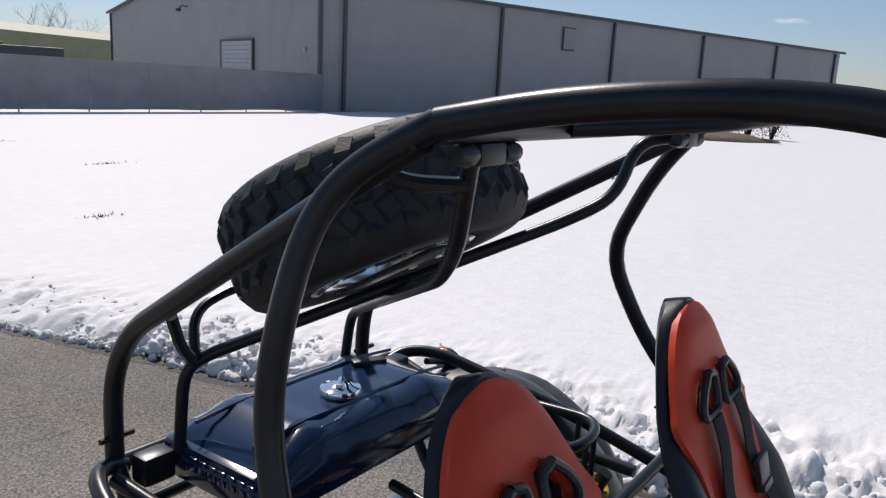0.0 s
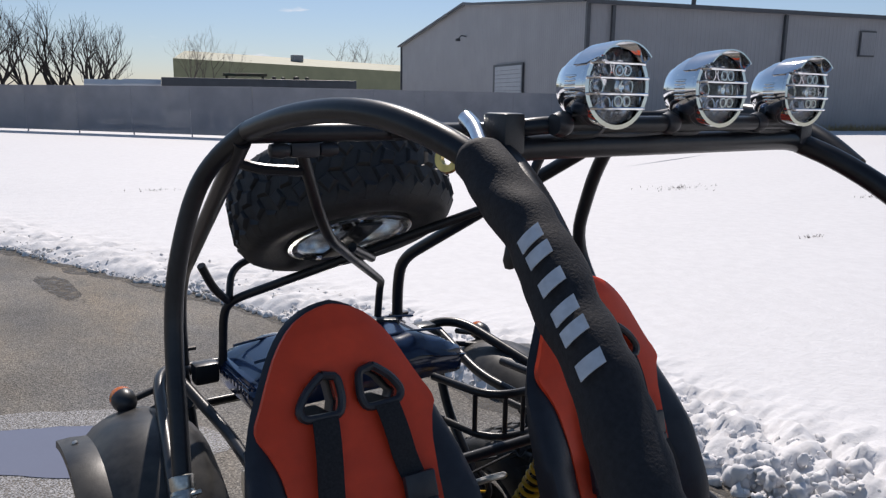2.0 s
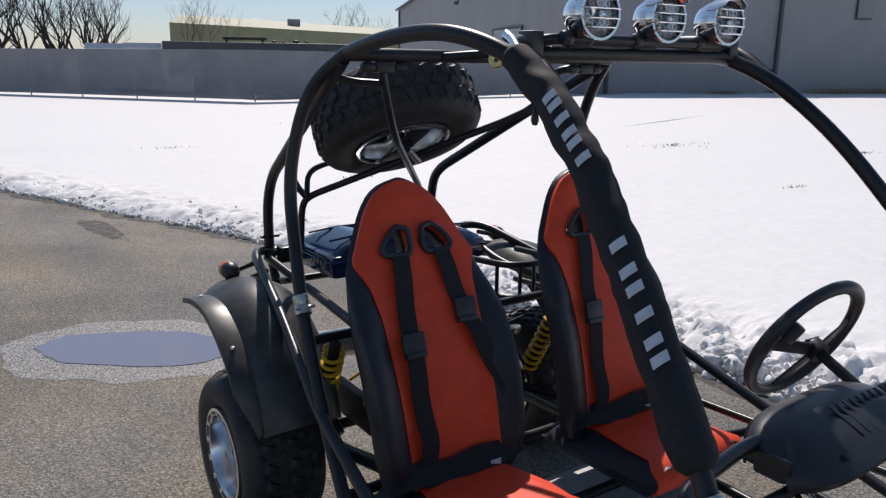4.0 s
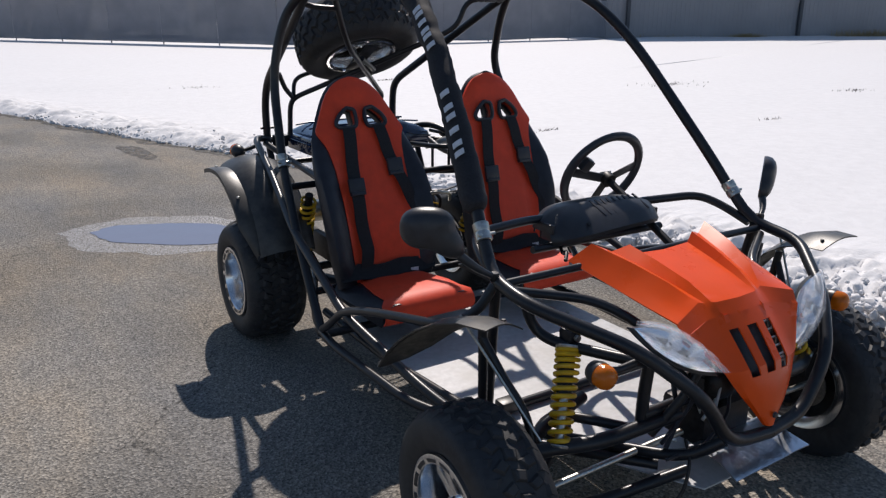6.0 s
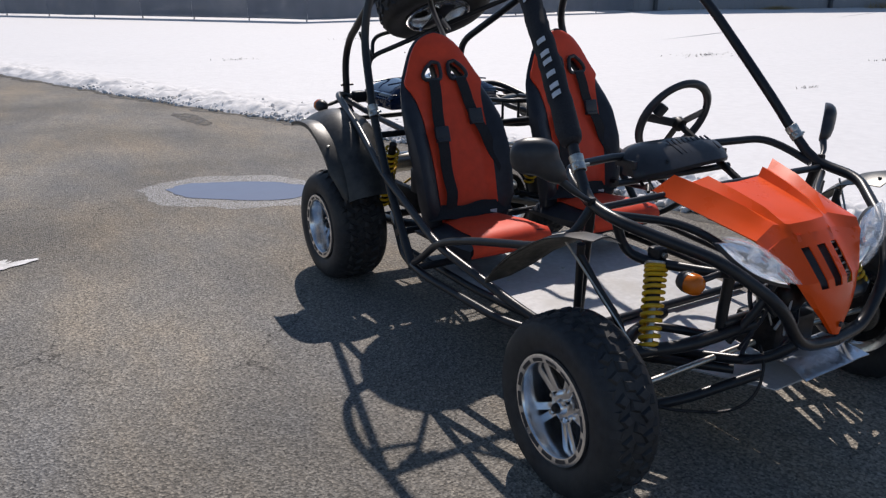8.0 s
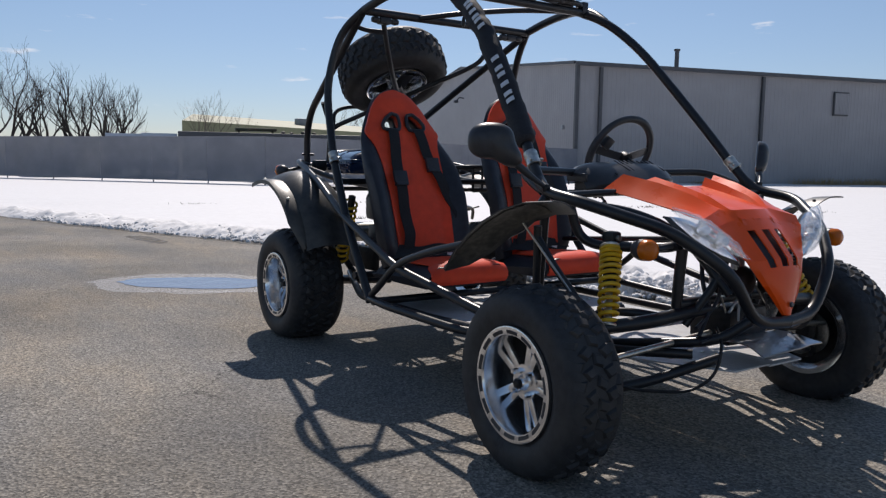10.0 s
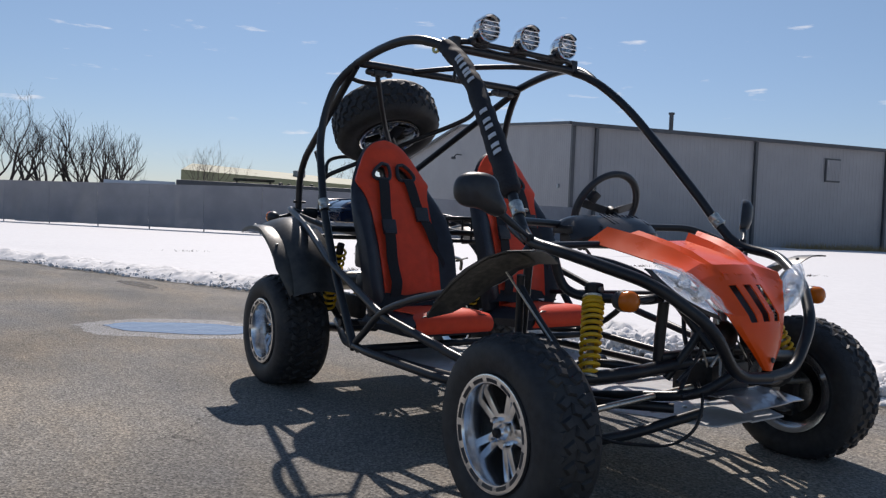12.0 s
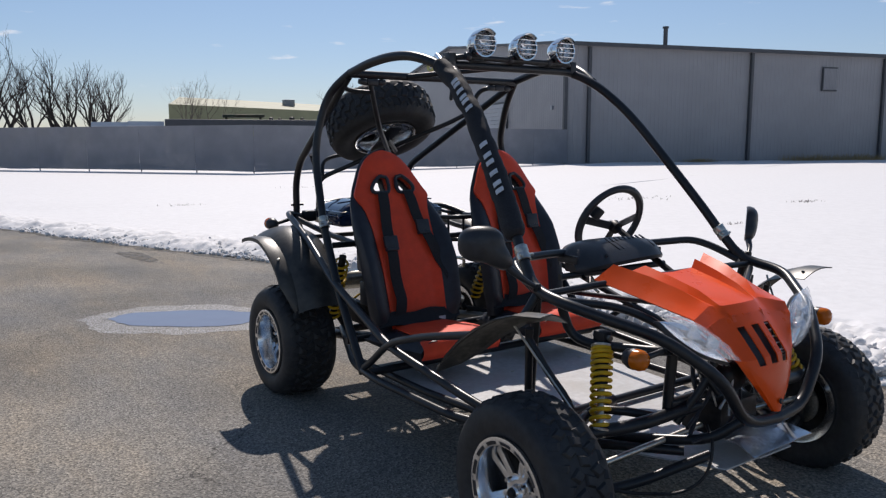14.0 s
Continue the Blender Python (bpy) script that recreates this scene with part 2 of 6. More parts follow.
STAIN = material("dark damp asphalt", (0.045, 0.042, 0.040), 0.7, grain=90, spread=0.5, bump=0.6, bump_scale=110)
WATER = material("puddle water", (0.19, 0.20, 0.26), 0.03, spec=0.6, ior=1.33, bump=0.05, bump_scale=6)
SNOW = material("snow", (0.70, 0.695, 0.705), 0.75, grain=9, spread=0.04, bump=0.35, bump_scale=22)
DIRTYSNOW = material("crumbled snow", (0.78, 0.77, 0.77), 0.8, grain=25, spread=0.12, bump=0.8, bump_scale=40, stain=(0.45, 0.42, 0.38), stain_scale=5)
SIDING = material("grey steel siding", (0.285, 0.285, 0.30), 0.5, grain=0.6, spread=0.06, stain=(0.26, 0.262, 0.275), stain_scale=0.35)
TRIM = material("dark grey trim", (0.065, 0.07, 0.08), 0.5, grain=2, spread=0.15)
SHUTTER = material("light grey shutter", (0.36, 0.38, 0.41), 0.5, grain=3, spread=0.08)
ROOFING = material("grey roof sheet", (0.32, 0.33, 0.35), 0.45, grain=1, spread=0.1)
OLIVE = material("olive-tan siding", (0.22, 0.225, 0.13), 0.6, grain=0.5, spread=0.1)
SCREEN = material("grey fence screen", (0.27, 0.275, 0.30), 0.8, grain=1.2, spread=0.1, stain=(0.22, 0.225, 0.255), stain_scale=0.5)
def see_through(m, share):
    """Lets part of the light through a woven surface."""
    n, l = m.node_tree.nodes, m.node_tree.links
    t, mix2 = n.new("ShaderNodeBsdfTransparent"), n.new("ShaderNodeMixShader")
    mix2.inputs["Fac"].default_value = share
    l.new(n["Principled BSDF"].outputs["BSDF"], mix2.inputs[1])
    l.new(t.outputs["BSDF"], mix2.inputs[2])
    l.new(mix2.outputs["Shader"], n["Material Output"].inputs["Surface"])
    return m


see_through(SCREEN, 0.15)
see_through(FILM, 0.80)
gritty(WET, 120, 0.47)
gritty(STAIN, 11, 0.48, 0.22)
SHRUB = material("dark evergreen", (0.045, 0.05, 0.025), 0.9, grain=5, spread=0.4)
SOIL = material("bare brown soil", (0.17, 0.13, 0.095), 0.9, grain=6, spread=0.3, stain=(0.10, 0.09, 0.05), stain_scale=1.5)
BARK = material("dark bark", (0.030, 0.025, 0.023), 0.9, grain=8, spread=0.3)
TWIG = material("grey-brown twigs", (0.095, 0.078, 0.065), 0.9, grain=6, spread=0.3)
DRYGRASS = material("dry straw grass", (0.32, 0.24, 0.12), 0.9, grain=4, spread=0.35)
CARWHITE = material("white car paint", (0.62, 0.63, 0.65), 0.3, coat=0.5, grain=1, spread=0.05)
CARDARK = material("dark car paint", (0.05, 0.055, 0.065), 0.3, coat=0.5, grain=1, spread=0.1)
CARGLASS = material("dark car glass", (0.02, 0.024, 0.028), 0.06, spec=0.7)
RUST = material("dark green machine paint", (0.035, 0.05, 0.03), 0.6, grain=3, spread=0.4, stain=(0.12, 0.07, 0.04), stain_scale=2)


# ---- mesh helpers ----
def thing(name, label, category, at=(0, 0, 0), group="", kind=""):
    ob = new(name)
    ob.empty_display_size = 0.1
    ob.matrix_world = at if isinstance(at, Matrix) else Matrix.Translation(at)
    return tagged(ob, label, category, group, kind)


def part(name, bm, mat, parent=None, label="", smooth=True, sharp=42):
    """Links a bmesh as one mesh object, in its parent's own space."""
    me = bpy.data.meshes.new(name)
    if smooth:
        for f in bm.faces:
            f.smooth = True
    bm.to_mesh(me)
    bm.free()
    me.materials.append(mat)
    if smooth and sharp:
        me.set_sharp_from_angle(angle=radians(sharp))
    ob = new(name, me)
    if parent:
        ob.parent = parent
    if label:
        tagged(ob, label)
    return ob


def rounded(pts, rad=0.06, steps=5):
    """A polyline with its corners rounded."""
    pts = [Vector(p) for p in pts]
    out = [pts[0]]
    for a, b, c in zip(pts, pts[1:], pts[2:]):
        k1, k2 = min(rad, (a - b).length * 0.48), min(rad, (c - b).length * 0.48)
        p, q = b + (a - b).normalized() * k1, b + (c - b).normalized() * k2
        for i in range(steps + 1):
            t = i / steps
            out.append(p * (1 - t) ** 2 + b * 2 * t * (1 - t) + q * t * t)
    out.append(pts[-1])
    return out


def sweep(bm, path, radius, sides=12, cap=True):
    """A tube along a path; radius may be a number or a function of 0..1."""
    path = [Vector(p) for p in path]
    path = [p for i, p in enumerate(path) if i == 0 or (p - path[i - 1]).length > 1e-5]
    tang = [((path[min(i + 1, len(path) - 1)] - path[max(i - 1, 0)]).normalized()) for i in range(len(path))]
    side = tang[0].orthogonal().normalized()
    rings = []
    for i, (p, t) in enumerate(zip(path, tang)):
        side = (side - t * side.dot(t)).normalized()
        up = t.cross(side)
        r = radius(i / (len(path) - 1)) if callable(radius) else radius
        rings.append([bm.verts.new(p + (side * math.cos(a) + up * math.sin(a)) * r) for a in (2 * math.pi * k / sides for k in range(sides))])
    for a, b in zip(rings, rings[1:]):
        for k in range(sides):
            bm.faces.new((a[k], a[(k + 1) % sides], b[(k + 1) % sides], b[k]))
    if cap:
        bm.faces.new(list(reversed(rings[0])))
        bm.faces.new(rings[-1])
    return bm


def tube(pts, r=0.016, rad=0.06, sides=12):
    return sweep(bmesh.new(), rounded(pts, rad), r, sides)


def box(bm, size, m=None, bevel=0.0):
    made = bmesh.ops.create_cube(bm, size=1.0, matrix=(m or Matrix()) @ Matrix.Diagonal((*size, 1)))
    if bevel:
        edges = {e for v in made["verts"] for e in v.link_edges}
        bmesh.ops.bevel(bm, geom=list(edges), offset=bevel, segments=2, affect="EDGES", profile=0.6)
    return bm


def block(size, m=None, bevel=0.0):
    return box(bmesh.new(), size, m, bevel)


def lathe(bm, profile, m=None, steps=32, closed=False):
    """Turns (radius, height) pairs round z."""
    m = m or Matrix()
    rings = []
    for r, z in profile:
        if r < 1e-5:
            rings.append([bm.verts.new(m @ Vector((0, 0, z)))])
        else:
            rings.append([bm.verts.new(m @ Vector((r * math.cos(2 * math.pi * k / steps), r * math.sin(2 * math.pi * k / steps), z))) for k in range(steps)])
    pairs = list(zip(rings, rings[1:]))
    if closed:
        pairs.append((rings[-1], rings[0]))
    for a, b in pairs:
        for k in range(steps):
            j = (k + 1) % steps
            if len(a) == 1 and len(b) == 1:
                continue
            if len(a) == 1:
                bm.faces.new((a[0], b[j], b[k]))
            elif len(b) == 1:
                bm.faces.new((a[k], a[j], b[0]))
            else:
                bm.faces.new((a[k], a[j], b[j], b[k]))
    bmesh.ops.recalc_face_normals(bm, faces=bm.faces)
    return bm


def grid(bm, rows):
    """A sheet through rows of points."""
    vs = [[bm.verts.new(p) for p in row] for row in rows]
    for a, b in zip(vs, vs[1:]):
        for k in range(len(a) - 1):
            bm.faces.new((a[k], a[k + 1], b[k + 1], b[k]))
    return bm


def shell(bm, thick):
    """Gives a sheet thickness."""
    bmesh.ops.recalc_face_normals(bm, faces=bm.faces)
    bmesh.ops.solidify(bm, geom=list(bm.faces), thickness=thick)
    bmesh.ops.recalc_face_normals(bm, faces=bm.faces)
    return bm


def aim(at, direction):
    """A pose at a place whose z points along a direction."""
    return Matrix.Translation(at) @ Vector(direction).to_track_quat("Z", "Y").to_matrix().to_4x4()


def rod(a, b, r, sides=12):
    return sweep(bmesh.new(), [a, b], r, sides)


def lerp_table(table, x):
    for (x0, y0), (x1, y1) in zip(table, table[1:]):
        if x <= x1:
            t = (x - x0) / (x1 - x0)
            return y0 + (y1 - y0) * t
    return table[-1][1]


# ---- ground ----
EDGE = [(-14, 40), (-8, 28), (-3.4, 17), (-1.25, 11.2), (0.0, 7.7), (0.85, 5.6), (1.3, 4.0), (1.62, 2.4), (1.85, 1.0), (2.0, -0.6), (2.3, -3.0), (3.2, -7), (6, -16), (14, -40)]


def edge_point(s):
    """The edge of the paving at 0..1, as a smooth curve, and its outward side."""
    n = len(EDGE) - 1
    i = min(int(s * n), n - 1)
    t = s * n - i
    p = [Vector((*EDGE[max(0, min(n, i + k))], 0)) for k in (-1, 0, 1, 2)]
    at = 0.5 * ((2 * p[1]) + (p[2] - p[0]) * t + (2 * p[0] - 5 * p[1] + 4 * p[2] - p[3]) * t * t + (3 * p[1] - p[0] - 3 * p[2] + p[3]) * t ** 3)
    d = 0.5 * ((p[2] - p[0]) + 2 * (2 * p[0] - 5 * p[1] + 4 * p[2] - p[3]) * t + 3 * (3 * p[1] - p[0] - 3 * p[2] + p[3]) * t * t)
    out = Vector((-d.y, d.x, 0)).normalized()
    return at, out


bm = bmesh.new()
bmesh.ops.create_grid(bm, x_segments=60, y_segments=60, size=2000)
for v in bm.verts:
    v.co.z = -0.06
tagged(part("ground", bm, SNOW), "wide flat snow-covered ground", "ground", kind="structure")

bm = bmesh.new()
edge = [edge_point(i / 160)[0] + edge_point(i / 160)[1] * 0.25 for i in range(161)]
vs = [bm.verts.new((p.x, p.y, 0)) for p in edge]
vs += [bm.verts.new(p) for p in ((-40, -60, 0), (-60, -20, 0), (-60, 60, 0), (-20, 50, 0))]
bm.faces.new(vs)
tagged(part("pavement", bm, ASPHALT, smooth=False), "weathered grey-brown asphalt with fine cracks", "asphalt", kind="structure")

# the snow field, with a crumbled bank along the paving
bm = bmesh.new()
dists = [-0.05, 0.0, 0.03, 0.07, 0.11, 0.16, 0.21, 0.27, 0.33, 0.39, 0.45, 0.51, 0.57, 0.63, 0.7, 0.77, 0.84, 0.92, 1.0, 1.1, 1.2, 1.32, 1.45, 1.6, 1.8, 2.05, 2.4, 3, 4, 5.5, 7.5, 10, 14, 20, 30, 45, 70]
rows = []
for i in range(901):
    s = 0.16 + 0.74 * i / 900
    at, out = edge_point(s)
    wav = 0.10 * noise.noise(at * 1.3) + 0.05 * noise.noise(at * 4.5)
    near = 1.0 if at.y > 3 else 1.6
    row = []
    for d in dists:
        p = at + out * (d + wav * max(0, 1 - d / 3))
        rise = min(1, max(0, d / 0.22)) ** 0.6
        lump = 0.5 + 0.9 * noise.noise(p * 5.5) + 0.55 * noise.noise(p * 13) + 0.3 * noise.noise(p * 31)
        fade = math.exp(-((d - 0.25) / 0.62) ** 2)
        z = 0.05 * rise + 0.07 * near * lump * rise * fade + 0.03 * (noise.noise(p * 0.35) + noise.noise(p * 1.1) * 0.4) * min(1, max(0, d)) - (0.03 if d < 0 else 0)
        row.append((p.x, p.y, max(z, -0.04) if d < 20 else z - 0.03))
    rows.append(row)
grid(bm, rows)
tagged(part("snow_field", bm, SNOW, sharp=0), "bright untouched snow with a ragged ploughed edge", "snow", kind="structure")


def lumps(name, count, place, size, mat, label, seed):
    """Loose crumbs of one stuff, each a squashed uneven lump."""
    rng = random.Random(seed)
    ball = bmesh.new()
    bmesh.ops.create_icosphere(ball, subdivisions=2, radius=1.0)
    base = [v.co.copy() for v in ball.verts]
    tris = [tuple(v.index for v in f.verts) for f in ball.faces]
    ball.free()
    verts, faces = [], []
    for _ in range(count):
        at = Vector(place(rng))
        r = size * rng.choice((0.35, 0.45, 0.6, 0.8, 1.0, 1.6)) * rng.uniform(0.6, 1.2)
        turn = Euler((rng.random() * 6, rng.random() * 6, rng.random() * 6)).to_matrix()
        flat = Vector((1, rng.uniform(0.6, 1), rng.uniform(0.5, 0.9)))
        at.z -= r * 0.7
        shift = Vector((rng.uniform(0, 90), rng.uniform(0, 90), 0))
        k = len(verts)
        for c in base:
            grow = 1 + 0.45 * noise.noise(c * 1.1 + shift) + 0.42 * noise.noise(c * 3.1 + shift)
            verts.append(at + turn @ Vector((c.x * flat.x, c.y * flat.y, c.z * flat.z)) * (r * grow))
        faces += [(a + k, b + k, c + k) for a, b, c in tris]
    me = bpy.data.meshes.new(name)
    me.from_pydata(verts, [], faces)
    me.polygons.foreach_set("use_smooth", [True] * len(faces))
    me.materials.append(mat)
    return tagged(new(name, me), label, "snow", kind="stuff")


def on_bank(rng):
    s = rng.uniform(0.24, 0.80)
    at, out = edge_point(s)
    d = abs(rng.gauss(0.12, 0.28)) - 0.06
    p = at + out * d
    return p.x, p.y, 0.03 + 0.06 * min(1, max(0, d) * 5) * rng.random()


def by_kart(rng):
    s = rng.uniform(0.45, 0.74)
    at, out = edge_point(s)
    d = abs(rng.gauss(0.2, 0.32))
    p = at + out * d
    return p.x, p.y, 0.03 + 0.11 * math.exp(-((d - 0.25) / 0.4) ** 2) * rng.random()


lumps("snow_clumps", 3000, on_bank, 0.027, DIRTYSNOW, "crumbled snow lumps along the asphalt edge", 5)
lumps("snow_heap", 2600, by_kart, 0.038, SNOW, "broken snow chunks heaped along the asphalt", 6)

# damp dark border where the snow melts onto the paving
bm = bmesh.new()
rows = []
for i in range(500):
    at, out = edge_point(0.2 + 0.6 * i / 499)
    reach = 0.10 + 0.16 * abs(noise.noise(at * 0.9)) + 0.08 * noise.noise(at * 4.0)
    rows.append([(at + out * d + Vector((0, 0, 0.0025)))[:] for d in (-reach, -reach * 0.4, 0.16)])
tagged(part("damp_border", grid(bm, rows), STAIN, smooth=False), "dark damp asphalt along the melting snow", "asphalt", kind="structure")

# dark tufts where grass shows through
bm = bmesh.new()
rng = random.Random(3)
for cx, cy, n, w in ((10.8, 8.8, 150, 1.0), (6.2, 12.5, 70, 0.5), (3.4, 8.0, 40, 0.3), (4.6, 5.2, 30, 0.25), (13.0, 6.2, 60, 0.6), (8.0, 4.4, 25, 0.25), (6.5, 17.0, 60, 0.7), (2.2, 12.8, 50, 0.6)):
    for _ in range(n):
        a, r = rng.random() * 6.28, w * abs(rng.gauss(0, 0.6))
        x, y = cx + math.cos(a) * r, cy + math.sin(a) * r * 0.35
        h, t = rng.uniform(0.02, 0.07), rng.random() * 6.28
        d = Vector((math.cos(t), math.sin(t), 0))
        b = Vector((x, y, 0.03))
        vs = [bm.verts.new(b - d * 0.012), bm.verts.new(b + d * 0.012), bm.verts.new(b + Vector((rng.uniform(-.04, .04), rng.uniform(-.04, .04), h)))]
        bm.faces.new(vs)
tagged(part("grass_tufts", bm, TWIG, smooth=False), "dead grass tips poking through the snow", "grass", kind="stuff")


# ---- puddles and stains ----
def blot(name, cx, cy, rx, ry, turn, z, mat, seed, rag=0.14):
    bm = bmesh.new()
    vs = []
    for k in range(72):
        a = 2 * math.pi * k / 72
        w = 1 + rag * noise.noise(Vector((math.cos(a) * 1.7, math.sin(a) * 1.7, seed))) + rag * 0.5 * noise.noise(Vector((math.cos(a) * 5, math.sin(a) * 5, seed + 4)))
        p = Matrix.Rotation(radians(turn), 3, "Z") @ Vector((rx * w * math.cos(a), ry * w * math.sin(a), 0))
        vs.append(bm.verts.new((cx + p.x, cy + p.y, z)))
    bm.faces.new(vs)
    return part(name, bm, mat, smooth=False)


tagged(blot("puddle_rim", -0.58, 3.05, 0.73, 0.46, -35, 0.002, WET, 2, 0.2), "pale gritty damp rim round the puddle", "asphalt", kind="structure")
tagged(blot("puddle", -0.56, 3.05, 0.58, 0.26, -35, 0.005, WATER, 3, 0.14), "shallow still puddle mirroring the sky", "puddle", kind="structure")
tagged(blot("puddle_rim", -3.5, 7.1, 0.75, 0.5, -20, 0.002, WET, 7, 0.2), "pale gritty damp rim round the puddle", "asphalt", kind="structure")
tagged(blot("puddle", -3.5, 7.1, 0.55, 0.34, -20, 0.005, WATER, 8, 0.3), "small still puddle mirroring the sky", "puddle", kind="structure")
tagged(blot("asphalt_stain", -0.12, 6.5, 0.12, 0.55, 8, 0.003, STAIN, 11, 0.3), "dark damp stain on the asphalt", "stain", kind="structure")
tagged(blot("snow_scrap", -2.25, 2.1, 0.24, 0.07, 20, 0.006, DIRTYSNOW, 17, 0.6), "scrap of leftover snow on the asphalt", "snow", kind="structure")


# ---- distance ----
def wall_between(bm, a, b, z0, z1, thick):
    a, b = Vector((*a, 0)), Vector((*b, 0))
    d = (b - a)
    m = Matrix.Translation((a + b) / 2 + Vector((0, 0, (z0 + z1) / 2))) @ Matrix.Rotation(math.atan2(d.y, d.x), 4, "Z")
    return box(bm, (d.length, thick, z1 - z0), m)


def warehouse():
    """A long steel shed with a low gable end; its own x runs along the long wall, y along the gable."""
    cx, cy = 30.8, 32.0
    along = Vector((56.4, -17.1, 0)).normalized()
    turn = math.atan2(along.y, along.x)
    L, W, H, R = 58.9, 43.0, 7.15, 9.25
    w = thing("warehouse", "long grey steel warehouse with a low gable roof", "building", Matrix.Translation((cx, cy, 0)) @ Matrix.Rotation(turn, 4, "Z"))

    def slab(name, pts, mat, depth=0.25, label=""):
        bm = bmesh.new()
        f = bm.faces.new([bm.verts.new(p) for p in pts])
        shell(bm, depth)
        return part(name, bm, mat, w, label, smooth=False)

    def siding(name, a, b, tops):
        """A wall of ribbed sheet between two corners; tops gives its height from 0 to 1."""
        bm = bmesh.new()
        a, b = Vector(a), Vector(b)
        n = int((b - a).length / 0.3)
        nrm = Vector(((b - a).y, -(b - a).x, 0)).normalized()
        lo, hi = [], []
        for i in range(n + 1):
            for e, o in ((0.0, 0.0), (0.62, 0.0), (0.72, 0.012), (0.9, 0.012)):
                t = min(1, (i + e) / n)
                p = a + (b - a) * t + nrm * o
                lo.append(p + Vector((0, 0, -0.2)))
                hi.append(p + Vector((0, 0, tops(t))))
        grid(bm, [lo, hi])
        part(name, bm, SIDING, w, smooth=False)

    siding("wall", (0, 0, 0), (L, 0, 0), lambda t: H)
    siding("gable_wall", (0, W, 0), (0, 0, 0), lambda t: H + (R - H) * (1 - abs(2 * t - 1)))
    siding("wall", (L, 0, 0), (L, W, 0), lambda t: H + (R - H) * (1 - abs(2 * t - 1)))
    siding("wall", (L, W, 0), (0, W, 0), lambda t: H)
    slab("roof", [(-0.3, -0.35, H + 0.02), (L + 0.3, -0.35, H + 0.02), (L + 0.3, W / 2, R + 0.05), (-0.3, W / 2, R + 0.05)], ROOFING, 0.12)
    slab("roof", [(-0.3, W + 0.35, H + 0.02), (-0.3, W / 2, R + 0.05), (L + 0.3, W / 2, R + 0.05), (L + 0.3, W + 0.35, H + 0.02)], ROOFING, 0.12)
    part("eave_trim", block((L + 0.6, 0.16, 0.22), Matrix.Translation((L / 2, -0.40, H - 0.06))), TRIM, w, smooth=False)
    for a, b in (((-0.36, -0.3, H), (-0.36, W / 2, R)), ((-0.36, W + 0.3, H), (-0.36, W / 2, R))):
        d = Vector(b) - Vector(a)
        part("rake_trim", sweep(bmesh.new(), [a, b], 0.12, 4), TRIM, w, smooth=False)
    part("corner_trim", block((0.22, 0.22, H), Matrix.Translation((-0.05, -0.06, H / 2))), TRIM, w, smooth=False)
    part("corner_trim", block((0.22, 0.22, H), Matrix.Translation((-0.06, W, H / 2))), TRIM, w, smooth=False)
    for x in (1.5, 13.3, 24.4, 35.6, 46.9, 57.8):
        part("downpipe", block((0.2, 0.2, H - 0.2), Matrix.Translation((x, -0.14, H / 2 - 0.1)), 0.03), TRIM, w, smooth=False)
    # louvred vent on the long wall
    vent = part("vent_frame", block((1.25, 0.1, 1.6), Matrix.Translation((19.7, -0.10, 5.45)), 0.02), TRIM, w, smooth=False)
    for k in range(9):
        part("vent_slat", block((0.1, 0.06, 1.4), Matrix.Translation((19.7 - 0.5 + k * 0.125, -0.17, 5.45))), SIDING, vent, smooth=False)
    # roll-up door in the gable wall
    frame_part = part("door_frame", block((0.12, 5.6, 4.15), Matrix.Translation((-0.1, 11.7, 2.07))), TRIM, w, smooth=False)
    for k in range(14):
        part("shutter_slat", block((0.08, 5.0, 0.27), Matrix.Translation((-0.19, 11.45, 0.15 + k * 0.285)), 0.02), SHUTTER, frame_part, smooth=False)
    # flood lamp on an arm
    arm = part("lamp_arm", tube([(-0.05, 21.2, 6.7), (-0.5, 21.2, 6.75), (-0.7, 21.2, 6.5)], 0.05, 0.1, 6), TRIM, w)
    part("lamp_head", block((0.35, 0.3, 0.22), Matrix.Translation((-0.78, 21.2, 6.4)), 0.04), TRIM, arm)
    part("wall_lamp", block((0.12, 0.2, 0.25), Matrix.Translation((-0.1, 1.7, 3.4)), 0.03), SHUTTER, w)
    flue = part("flue", rod((7.8, 1.5, 7.0), (7.8, 1.5, 8.5), 0.14, 10), TRIM, w)
    part("flue_cap", rod((7.8, 1.5, 8.5), (7.8, 1.5, 8.62), 0.2, 10), TRIM, flue)
    return w


warehouse()


